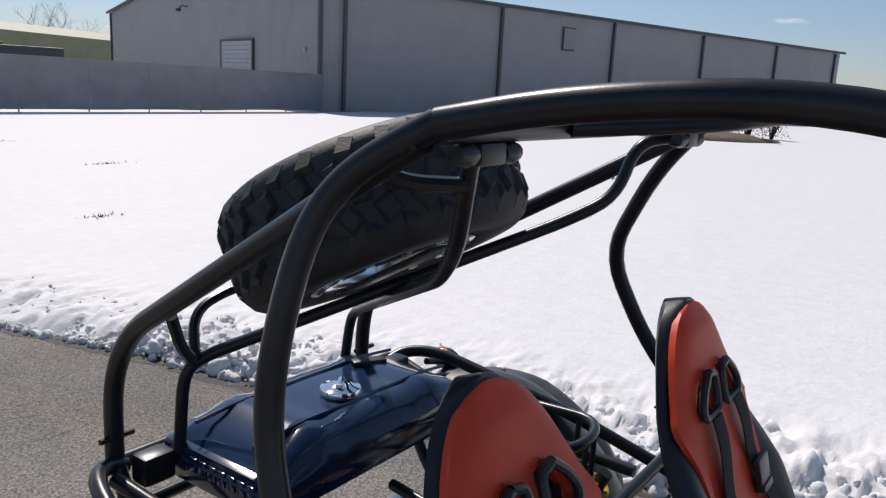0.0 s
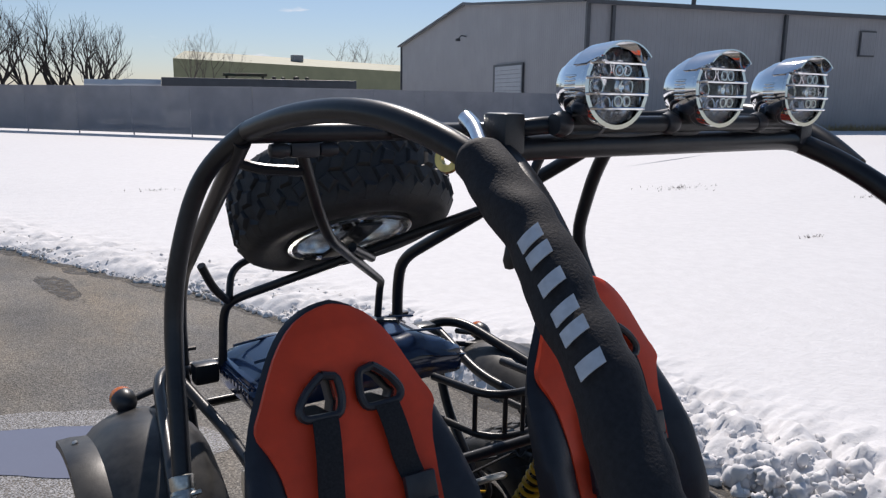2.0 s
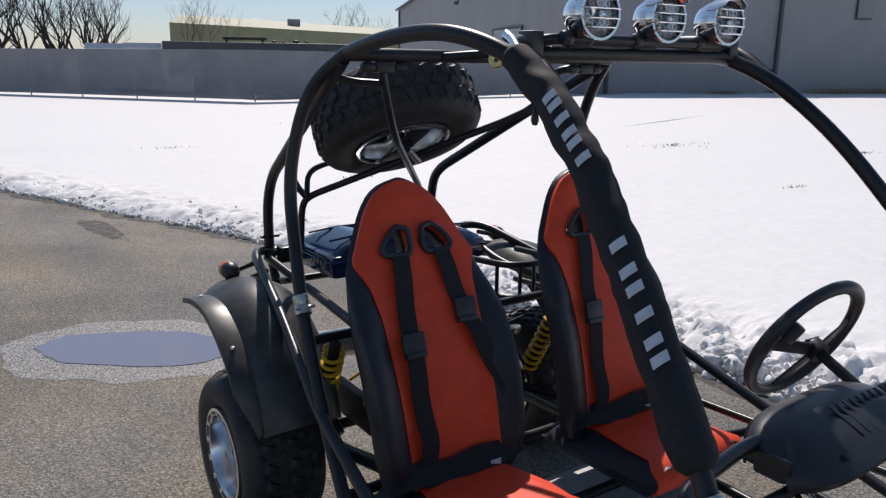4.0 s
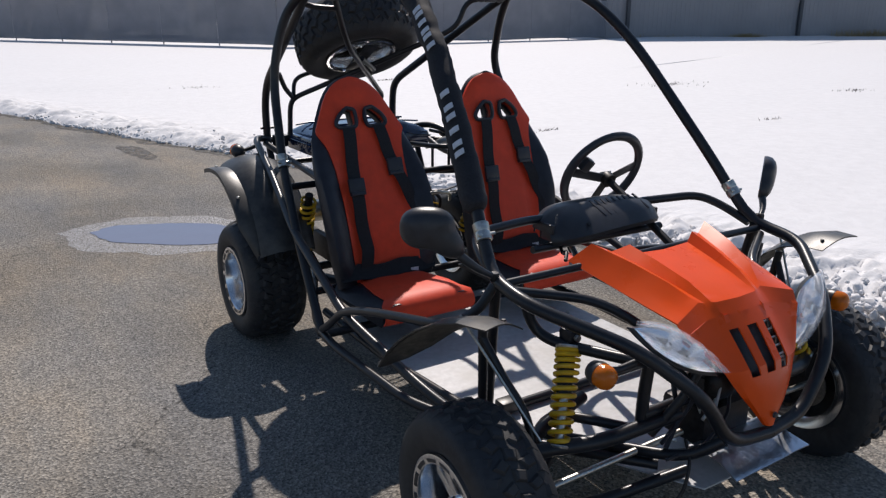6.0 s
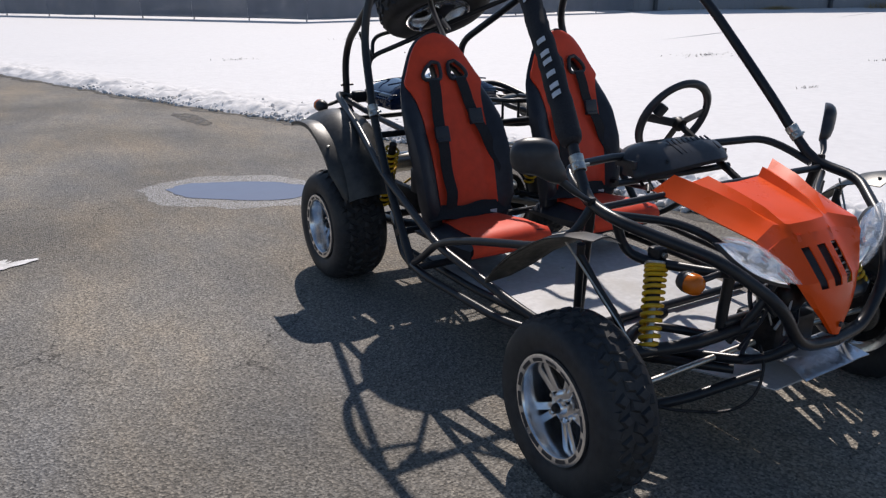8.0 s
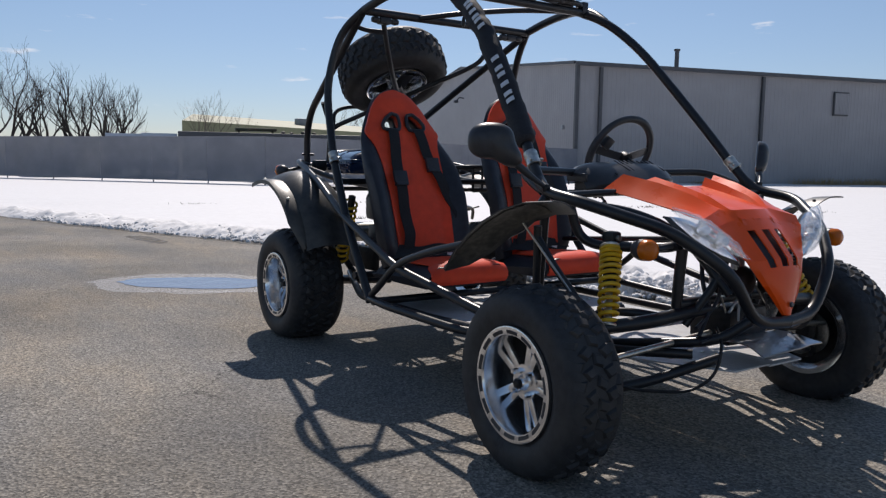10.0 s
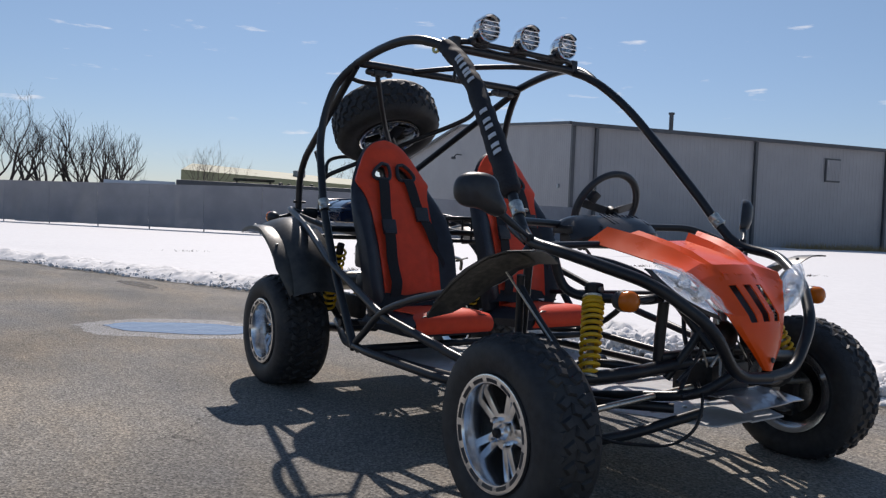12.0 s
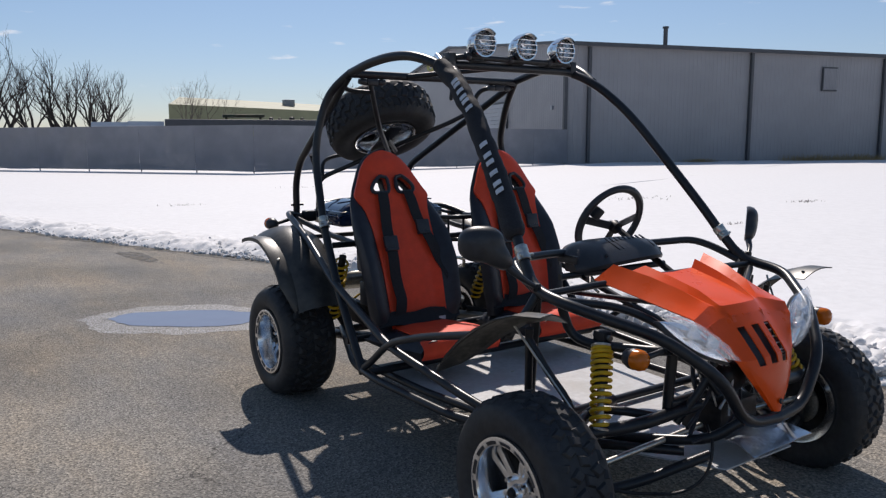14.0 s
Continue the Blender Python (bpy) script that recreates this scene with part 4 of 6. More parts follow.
part("floor_crossbar", tube([(-0.52, -0.55, 0.29), (0.52, -0.55, 0.29)], 0.016), PAINT, kart)
part("nose_crossbar", tube([(-0.30, -1.03, 0.47), (0.30, -1.03, 0.47)], 0.016), PAINT, kart)
part("dash_crossbar", tube([(-0.28, -0.52, 0.79), (0.28, -0.52, 0.79)], 0.012), PAINT, kart)

# clips, ring and pull tabs at the roof
part("ring_nut", lathe(bmesh.new(), [(0.008, -0.005), (0.017, -0.005), (0.019, 0.0), (0.017, 0.005), (0.008, 0.005)], aim((-0.412, 0.108, 1.567), (-1, -0.55, 0.1)), 24, closed=True), BRASS, kart, "yellow zinc-plated ring nut")
part("post_end", tube([(-0.360, 0.142, 1.618), (-0.368, 0.110, 1.606), (-0.385, 0.072, 1.586)], 0.012, 0.03), ALLOY, kart, "bare light grey tube end above the sleeve")
for sx in (-1, 1):
    br = part("carrier_clamp", block((0.06, 0.045, 0.03), Matrix.Translation((0.375 * sx, 0.66, 1.545)), 0.008), PLASTIC, kart)
    part("knob", lathe(bmesh.new(), [(0, -0.02), (0.012, -0.018), (0.016, 0.0), (0.012, 0.018), (0, 0.02)], aim((0.325 * sx, 0.65, 1.545), (1, 0, 0)), 14), PLASTIC, br)
    part("knob", lathe(bmesh.new(), [(0, -0.02), (0.012, -0.018), (0.016, 0.0), (0.012, 0.018), (0, 0.02)], aim((0.425 * sx, 0.65, 1.545), (1, 0, 0)), 14), PLASTIC, br)
for k, (x, y) in enumerate(((-0.375, 0.02), (-0.35, 0.0))):
    tab = part("pull_cord", rod((x, y, 1.545), (x, y, 1.465 + k * 0.012), 0.0022, 6), FABRIC, kart)
    part("cord_end", lathe(bmesh.new(), [(0, 0.022), (0.005, 0.018), (0.009, -0.008), (0.006, -0.018), (0, -0.02)], Matrix.Translation((x, y, 1.452 + k * 0.012)), 12), PLASTIC, tab)


# padded sleeve on the right front post
def sleeve():
    pts = [Vector(p) for p in ((-0.400, 0.065, 1.576), (-0.402, 0.02, 1.546), (-0.409, -0.075, 1.485), (-0.434, -0.21, 1.366), (-0.471, -0.374, 1.178), (-0.511, -0.522, 1.004), (-0.524, -0.565, 0.957))]
    path = []
    n = 90
    for i in range(n + 1):
        t = i / n * (len(pts) - 1)
        k = min(int(t), len(pts) - 2)
        path.append(pts[k].lerp(pts[k + 1], t - k))
    for _ in range(6):
        path = [path[0]] + [(a + b * 2 + c) / 4 for a, b, c in zip(path, path[1:], path[2:])] + [path[-1]]
    bm = bmesh.new()
    sweep(bm, path, lambda t: lerp_table([(0, 0.026), (0.03, 0.033), (0.3, 0.037), (0.6, 0.038), (0.9, 0.038), (0.97, 0.033), (1, 0.022)], t), 28)
    for v in bm.verts:
        c = min(path, key=lambda p: (p - v.co).length)
        o = (v.co - c)
        fold = noise.noise(v.co * 16) * 0.6 + noise.noise(Vector((v.co.x * 12, v.co.y * 12, v.co.z * 42))) * 0.55
        v.co += o.normalized() * 0.0065 * fold
    body = part("padded_sleeve", bm, FABRIC, kart, "wrinkled black fabric sleeve with pale print")
    return body, path


SLEEVE, SPATH = sleeve()


def sleeve_print():
    """Plain slanted blocks in the print's colour, set on the side of the sleeve."""
    for start, end, count in ((0.60, 0.78, 6), (0.335, 0.505, 6)):
        for k in range(count):
            t = start + (end - start) * (k + 0.5) / count
            i = int(t * 90)
            p, d = SPATH[i], (SPATH[i + 1] - SPATH[i - 1]).normalized()
            out = Vector((-0.72, -0.72, 0.05))
            out = (out - d * out.dot(d)).normalized()
            side = d.cross(out)
            bm = bmesh.new()
            half = (end - start) * 0.98 / count * 0.30
            rows = []
            for v in (-1, 1):
                row = []
                for u in range(7):
                    a = (-0.36 + 0.72 * u / 6)
                    q = p + (out * math.cos(a) + side * math.sin(a)) * 0.0435 + d * (v * half + 0.012 * a)
                    row.append(q)
                rows.append(row)
            grid(bm, rows)
            part("print_mark", shell(bm, 0.0015), WHITE, SLEEVE)


sleeve_print()


# ---- wheels ----
def squash(bm):
    """Flattens a tyre where it presses on the paving."""
    for v in bm.verts:
        if v.co.z < 0.002:
            v.co.z = 0.002
    return bm


def carcass(bm, r, w, rim, m):
    """A low-pressure tyre round z."""
    prof = [(rim, -w * 0.40), (rim + 0.012, -w * 0.46), (rim + (r - rim) * 0.35, -w * 0.51), (rim + (r - rim) * 0.7, -w * 0.5), (r - 0.022, -w * 0.45), (r - 0.010, -w * 0.36), (r - 0.006, 0), (r - 0.010, w * 0.36), (r - 0.022, w * 0.45), (rim + (r - rim) * 0.7, w * 0.5), (rim + (r - rim) * 0.35, w * 0.51), (rim + 0.012, w * 0.46), (rim, w * 0.40)]
    return squash(lathe(bm, prof, m, 64))


def tread(bm, r, w, lugs, rowsn, m, seed, lug_h=0.011):
    """The tyre's knobs, slanted and worn, row by row, the outer rows reaching over the shoulder."""
    rng = random.Random(seed)
    for row in range(rowsn):
        u = (row + 0.5) / rowsn * 2 - 1
        edge = abs(u) > 0.75
        for k in range(lugs):
            a = 2 * math.pi * (k + (0.5 if row % 2 else 0) + rng.uniform(-0.08, 0.08)) / lugs
            rad = r - 0.007 - (0.015 if edge else 0.003 * abs(u))
            size = (lug_h * (1.9 if edge else 1.5), 2 * math.pi * r / lugs * rng.uniform(0.50, 0.62), w / rowsn * (1.25 if edge else 1.0))
            lm = m @ Matrix.Rotation(a, 4, "Z") @ Matrix.Translation((rad, 0, u * w * 0.45)) @ Matrix.Rotation(radians(-34 if u > 0 else 34) if edge else 0, 4, "Y") @ Matrix.Rotation(radians(rng.uniform(14, 34) * (1 if row % 2 else -1)), 4, "X")
            vs = []
            for x, y, z in itertools.product((-1, 0.1, 1), (-1, 1), (-1, 1)):
                t = {-1: 1.0, 0.1: 0.92, 1: 0.62}[x]
                vs.append(bm.verts.new(lm @ Vector((size[0] * 0.5 * x, size[1] * 0.5 * y * t, size[2] * 0.5 * z * t + size[1] * 0.10 * y * (z > 0)))))
            for o in (0, 4):
                for p, q in ((0, 1), (1, 3), (3, 2), (2, 0)):
                    bm.faces.new((vs[o + p], vs[o + q], vs[o + 4 + q], vs[o + 4 + p]))
            bm.faces.new((vs[8], vs[9], vs[11], vs[10]))
    bmesh.ops.recalc_face_normals(bm, faces=bm.faces)
    return squash(bm)


def wheel(name, m, r, w, rim, lugs, rowsn, seed, dish, label):
    """m: the wheel's pose, its z pointing outward."""
    t = part(name, carcass(bmesh.new(), r, w, rim, m), RUBBER, kart, label)
    tagged(part("tread", tread(bmesh.new(), r, w, lugs, rowsn, m, seed), RUBBER, t, smooth=True, sharp=50), kind="stuff")
    z = w * 0.5
    part("rim", lathe(bmesh.new(), [(rim + 0.004, z - 0.012), (rim + 0.003, z - 0.002), (rim - 0.004, z), (rim - 0.022, z - 0.004), (rim - 0.026, z - 0.012), (rim - 0.030, z - dish - 0.02), (rim - 0.036, -z + 0.02), (rim - 0.020, -z + 0.010), (rim + 0.002, -z + 0.004), (rim + 0.006, -z + 0.016)], m, 48), ALLOY, t)
    for k in range(14):
        a = 2 * math.pi * (k + 0.5) / 14
        bm = bmesh.new()
        rows = []
        for rr in (rim - 0.019, rim - 0.008):
            rows.append([m @ Vector((rr * math.cos(a + b * 0.155), rr * math.sin(a + b * 0.155), z + 0.0005 - (0.003 if rr < rim - 0.01 else 0.0))) for b in (-1, -0.5, 0, 0.5, 1)])
        part("rim_slot", shell(grid(bm, rows), 0.002), PLASTIC, t)
    depth = z - dish
    part("back_plate", lathe(bmesh.new(), [(0.03, depth - 0.035), (rim - 0.03, depth - 0.035), (rim - 0.03, depth - 0.045), (0.03, depth - 0.045)], m, 32), WORN, t)
    for k in range(5):
        for off in (-0.2, 0.2):
            a = 2 * math.pi * k / 5
            inner = Vector((0.032 * math.cos(a + off), 0.032 * math.sin(a + off), depth + 0.004))
            outer = Vector(((rim - 0.026) * math.cos(a + off * 0.75), (rim - 0.026) * math.sin(a + off * 0.75), depth - 0.004))
            d = outer - inner
            ang = math.atan2(d.y, d.x)
            lm = m @ Matrix.Translation((inner + outer) / 2) @ Matrix.Rotation(ang, 4, "Z")
            part("spoke", block((d.length, 0.025, 0.020), lm, 0.006), ALLOY, t)
    part("hub", lathe(bmesh.new(), [(0, depth + 0.03), (0.016, depth + 0.03), (0.02, depth + 0.024), (0.024, depth + 0.012), (0.052, depth + 0.01), (0.055, depth), (0.055, depth - 0.03), (0, depth - 0.03)], m, 24), ALLOY, t)
    part("axle_nut", lathe(bmesh.new(), [(0, depth + 0.044), (0.010, depth + 0.044), (0.015, depth + 0.04), (0.016, depth + 0.028), (0, depth + 0.028)], m, 6), WORN, t)
    for k in range(4):
        a = 2 * math.pi * (k + 0.5) / 4
        p = Vector((0.04 * math.cos(a), 0.04 * math.sin(a), depth))
        part("lug_nut", lathe(bmesh.new(), [(0, 0.034), (0.006, 0.034), (0.009, 0.026), (0.009, 0.0), (0, 0)], m @ Matrix.Translation(p), 8), CHROME, t)
    return t


for sx in (-1, 1):
    wheel("front_wheel", Matrix.Translation(((-0.738 if sx < 0 else 0.715), -0.893, 0.262)) @ aim((0, 0, 0), (sx, 0.03, 0.0)), 0.281, 0.195, 0.165, 30, 5, 3 + sx, 0.062, "knobbly black tyre on a bright alloy wheel")
    wheel("rear_wheel", Matrix.Translation((0.60 * sx, 1.135, 0.266)) @ aim((0, 0, 0), (sx, 0, 0)), 0.284, 0.268, 0.160, 30, 6, 13 + sx, 0.085, "wide knobbly black tyre on a bright alloy wheel")

SP_AX = Vector((0.0, 0.42, 0.75)).normalized()
SP_AT = Vector((-0.085, 1.075, 1.375))
wheel("spare_wheel", Matrix.Translation(SP_AT) @ aim((0, 0, 0), -SP_AX), 0.288, 0.205, 0.16, 28, 5, 40, 0.07, "spare knobbly wheel strapped on the sloping rear cage")
part("carrier_plate", block((0.07, 0.24, 0.008), Matrix.Translation(SP_AT - SP_AX * 0.105) @ aim((0, 0, 0), SP_AX), 0.002), PAINT, kart)
part("carrier_bar", tube([(-0.13, 0.93, 1.285), (-0.07, 0.99, 1.255), (-0.01, 1.05, 1.225)], 0.012), PAINT, kart)


# ---- seats ----
HALF = [(0, 0.21), (0.12, 0.235), (0.32, 0.243), (0.50, 0.243), (0.60, 0.232), (0.70, 0.212), (0.78, 0.184), (0.84, 0.158), (0.88, 0.141), (0.915, 0.123), (0.945, 0.103), (0.968, 0.081), (0.985, 0.056), (0.995, 0.032), (1.0, 0.010)]
RED_HALF = [(0, 0.145), (0.25, 0.152), (0.42, 0.154), (0.55, 0.157), (0.64, 0.166), (0.69, 0.180), (0.725, 0.196), (0.75, 0.190), (0.78, 0.176), (0.84, 0.151), (0.88, 0.134), (0.912, 0.116), (0.940, 0.096), (0.962, 0.074), (0.977, 0.050), (0.986, 0.027), (0.990, 0.010)]


def cut(ob, cutter):
    """Takes the cutter's volume out of a mesh for good."""
    mod = ob.modifiers.new("cut", "BOOLEAN")
    mod.object, mod.operation, mod.solver = cutter, "DIFFERENCE", "EXACT"
    dg = bpy.context.evaluated_depsgraph_get()
    me = bpy.data.meshes.new_from_object(ob.evaluated_get(dg))
    ob.modifiers.clear()
    ob.data = me
    for f in me.polygons:
        f.use_smooth = True


def seat(cx, dy=0.0, lean=0.30):
    foot, top = Vector((cx, 0.375 + dy, 0.425)), Vector((cx, 0.375 + dy + lean, 1.235))
    up = (top - foot)
    H = up.length
    up.normalize()
    fwd = up.cross(Vector((1, 0, 0)))
    if fwd.y > 0:
        fwd = -fwd

    def bolster(h):
        return lerp_table([(0, 0.04), (0.1, 0.08), (0.35, 0.09), (0.52, 0.07), (0.68, 0.022), (0.76, 0.004), (1, 0.0)], h)

    def at(u, h, off):
        w = lerp_table(HALF, h)
        curve = 0.02 * math.sin(h * 5.0)
        wing = bolster(h) * max(0, (abs(u) - 0.52) / 0.48) ** 0.8 if abs(u) < 0.93 else bolster(h) * (1 - (abs(u) - 0.93) * 3.5)
        return foot + Vector((u * w, 0, 0)) + up * (h * H) + fwd * (off + curve + wing)

    bm = bmesh.new()
    us = [-1, -0.96, -0.9, -0.8, -0.68, -0.56, -0.44, -0.3, -0.15, 0, 0.15, 0.3, 0.44, 0.56, 0.68, 0.8, 0.9, 0.96, 1]
    hs = [i / 40 for i in range(39)] + [0.958, 0.968, 0.977, 0.985, 0.991, 0.996, 1.0]
    front = [[at(u, h, 0.03 - 0.03 * abs(u) ** 8) for u in us] for h in hs]
    back = [[at(u * 0.985, h, -0.045 + 0.026 * h + 0.022 * abs(u) ** 4 - bolster(h) * 0.4 * (abs(u) > 0.9)) for u in us] for h in hs]
    fv = [[bm.verts.new(p) for p in row] for row in front]
    bv = [[bm.verts.new(p) for p in row] for row in back]
    for a, b in zip(fv, fv[1:]):
        for k in range(len(us) - 1):
            bm.faces.new((a[k], a[k + 1], b[k + 1], b[k]))
    for a, b in zip(bv, bv[1:]):
        for k in range(len(us) - 1):
            bm.faces.new((a[k + 1], a[k], b[k], b[k + 1]))
    for k in (0, len(us) - 1):
        for i in range(len(hs) - 1):
            bm.faces.new((fv[i][k], fv[i + 1][k], bv[i + 1][k], bv[i][k]))
    for i in (0, len(hs) - 1):
        for k in range(len(us) - 1):
            bm.faces.new((fv[i][k], fv[i][k + 1], bv[i][k + 1], bv[i][k]))
    bmesh.ops.recalc_face_normals(bm, faces=bm.faces)
    s = part("seat", bm, VINYL, kart, "bucket seat, black vinyl shell with red centre")

    # red centre panel, a little proud of the shell
    bm = bmesh.new()
    rows_f, rows_b = [], []
    for i in range(61):
        h = 0.015 + 0.975 * (1 - (1 - i / 60) ** 1.6)
        w, full = lerp_table(RED_HALF, h), lerp_table(HALF, h)
        vs = [-1 + 2 * k / 16 for k in range(17)]
        puff = 0.020
        rows_f.append([at(v * w / full, h, 0.033 + puff * (1 - abs(v) ** 3.5) * min(1, (1 - h) * 14)) for v in vs])
        rows_b.append([at(v * w / full, h, 0.02) for v in vs])
    fv = [[bm.verts.new(p) for p in row] for row in rows_f]
    bv = [[bm.verts.new(p) for p in row] for row in rows_b]
    for a, b in zip(fv, fv[1:]):
        for k in range(16):
            bm.faces.new((a[k], a[k + 1], b[k + 1], b[k]))
    for a, b in zip(bv, bv[1:]):
        for k in range(16):
            bm.faces.new((a[k + 1], a[k], b[k], b[k + 1]))
    for k in (0, 16):
        for i in range(60):
            bm.faces.new((fv[i][k], fv[i + 1][k], bv[i + 1][k], bv[i][k]))
    for i in (0, 60):
        for k in range(16):
            bm.faces.new((fv[i][k], fv[i][k + 1], bv[i][k + 1], bv[i][k]))
    bmesh.ops.recalc_face_normals(bm, faces=bm.faces)
    red = part("back_panel", bm, RED, s, "red vinyl back panel")

    # two belt slots right through, with moulded rims
    hh = 0.775
    for sd in (-1, 1):
        shape = [(0.030, 0.032), (0.054, 0.042), (0.088, 0.014), (0.106, -0.014), (0.098, -0.032), (0.034, -0.034), (0.027, -0.010)]
        ring = [foot + up * (hh * H + 1.12 * b + 0.006) + Vector((sd * (0.066 + (a - 0.066) * 1.2), 0, 0)) for a, b in shape]
        cb = bmesh.new()
        lo = [cb.verts.new(p + fwd * 0.14) for p in ring]
        hi = [cb.verts.new(p - fwd * 0.14) for p in ring]
        cb.faces.new(lo)
        cb.faces.new(list(reversed(hi)))
        for i in range(len(ring)):
            j = (i + 1) % len(ring)
            cb.faces.new((lo[j], lo[i], hi[i], hi[j]))
        bmesh.ops.recalc_face_normals(cb, faces=cb.faces)
        c = part("cutter", cb, VINYL, None)
        bpy.context.view_layer.update()
        cut(s, c)
        cut(red, c)
        old = c.data
        bpy.data.objects.remove(c)
        bpy.data.meshes.remove(old)
        loop = [p + fwd * 0.049 for p in ring]
        loop = rounded(loop + [loop[0], loop[1]], 0.014, 3)[3:-2]
        part("slot_rim", sweep(bmesh.new(), loop + [loop[0]], 0.0085, 8, cap=False), PLASTIC, s)

        # harness strap down the back, with its buckle
        xs = ([(hh - 0.012, -0.062), (0.60, -0.078), (0.46, -0.090), (0.30, -0.094), (0.16, -0.088), (0.06, -0.105)] if sd < 0
              else [(hh - 0.012, 0.068), (0.62, 0.086), (0.50, 0.112), (0.38, 0.146), (0.28, 0.180), (0.20, 0.205)])
        pts = []
        for i in range(31):
            t = i / 30 * (len(xs) - 1)
            k = min(int(t), len(xs) - 2)
            h = xs[k][0] + (xs[k + 1][0] - xs[k][0]) * (t - k)
            x = xs[k][1] + (xs[k + 1][1] - xs[k][1]) * (t - k)
            off = 0.066 + 0.006 * math.sin(i * 0.55) + (-0.11 if i == 0 else 0)
            pts.append(foot + up * (h * H) + Vector((x, 0, 0)) + fwd * (off + 0.02 * math.sin(h * 5.0)))
        rows = [[p + Vector((-0.027, 0, 0)), p + fwd * 0.002, p + Vector((0.027, 0, 0))] for p in pts]
        strap = part("harness_strap", shell(grid(bmesh.new(), rows), 0.003), WEBBING, s)
        p = pts[12 if sd < 0 else 10] + fwd * 0.006
        rot = Matrix((Vector((1, 0, 0)), up, -fwd)).transposed().to_4x4()
        part("buckle", block((0.07, 0.055, 0.015), Matrix.Translation(p) @ rot, 0.005), PLASTIC, s)
        part("buckle", block((0.064, 0.016, 0.022), Matrix.Translation(p - up * 0.034) @ rot, 0.004), PLASTIC, s)

    # cushion
    cb = bmesh.new()
    rows = []
    n = 14
    for i in range(n + 1):
        t = i / n
        y = dy + 0.012 + 0.453 * t
        row = []
        for k in range(17):
            u = -1 + 2 * k / 16
            e = max(abs(u) ** 6, (abs(t - 0.45) / 0.55) ** 7)
            z = 0.470 - 0.03 * t - 0.045 * e + 0.012 * (abs(u) > 0.55) * (1 - e)
            row.append((cx + 0.215 * u * (1 - 0.06 * (1 - t) ** 4), y, z))
        rows.append(row)
    vt = [[cb.verts.new(p) for p in row] for row in rows]
    vb = [[cb.verts.new((p[0] + (cx - p[0]) * 0.06, p[1] + (0.03 if i == 0 else 0), 0.378)) for p in row] for i, row in enumerate(rows)]
    for a, b in zip(vt, vt[1:]):
        for k in range(16):
            cb.faces.new((a[k], a[k + 1], b[k + 1], b[k]))
    for a, b in zip(vb, vb[1:]):
        for k in range(16):
            cb.faces.new((a[k + 1], a[k], b[k], b[k + 1]))
    for k in (0, 16):
        for i in range(n):
            cb.faces.new((vt[i][k], vt[i + 1][k], vb[i + 1][k], vb[i][k]))
    for i in (0, n):
        for k in range(16):
            cb.faces.new((vt[i][k], vt[i][k + 1], vb[i][k + 1], vb[i][k]))
    bmesh.ops.recalc_face_normals(cb, faces=cb.faces)
    cu = part("seat_cushion", cb, VINYL, kart, "black vinyl seat cushion with red centre")
    # red centre of the cushion, over its top and front edge
    path = [(0.455, 0.453), (0.30, 0.463), (0.15, 0.473), (0.07, 0.475), (0.032, 0.466), (0.008, 0.449), (0.000, 0.432), (0.001, 0.415), (0.008, 0.402), (0.018, 0.392)]
    rows = []
    for y, z in path:
        w = 0.14 if y > 0.2 else (0.165 if y > 0.06 else 0.195)
        rows.append([(cx + w * u, y + dy - 0.004 * (1 - u ** 6), z + 0.012 * (1 - u ** 6) * (z > 0.42)) for u in [-1 + 2 * k / 12 for k in range(13)]])
    part("cushion_panel", shell(grid(bmesh.new(), rows), 0.006), RED, cu, "red vinyl cushion panel")
    rows = [[(cx + 0.215 * u, 0.300 + dy + y + 0.03 * u * u, z + 0.006 * math.sin(u * 7)) for y, z in ((-0.012, 0.474), (0.006, 0.486), (0.020, 0.508), (0.028, 0.526))] for u in [-1 + k / 8 for k in range(17)]]
    part("lap_belt", shell(grid(bmesh.new(), rows), 0.004), WEBBING, cu, "black lap belt lying across the seat crease")
    part("label_tag", block((0.035, 0.002, 0.03), Matrix.Translation((cx + 0.10, 0.30 + dy, 0.475)), 0.0), WHITE, cu)
    return s


seat(-0.325)
seat(0.318, 0.015, 0.215)


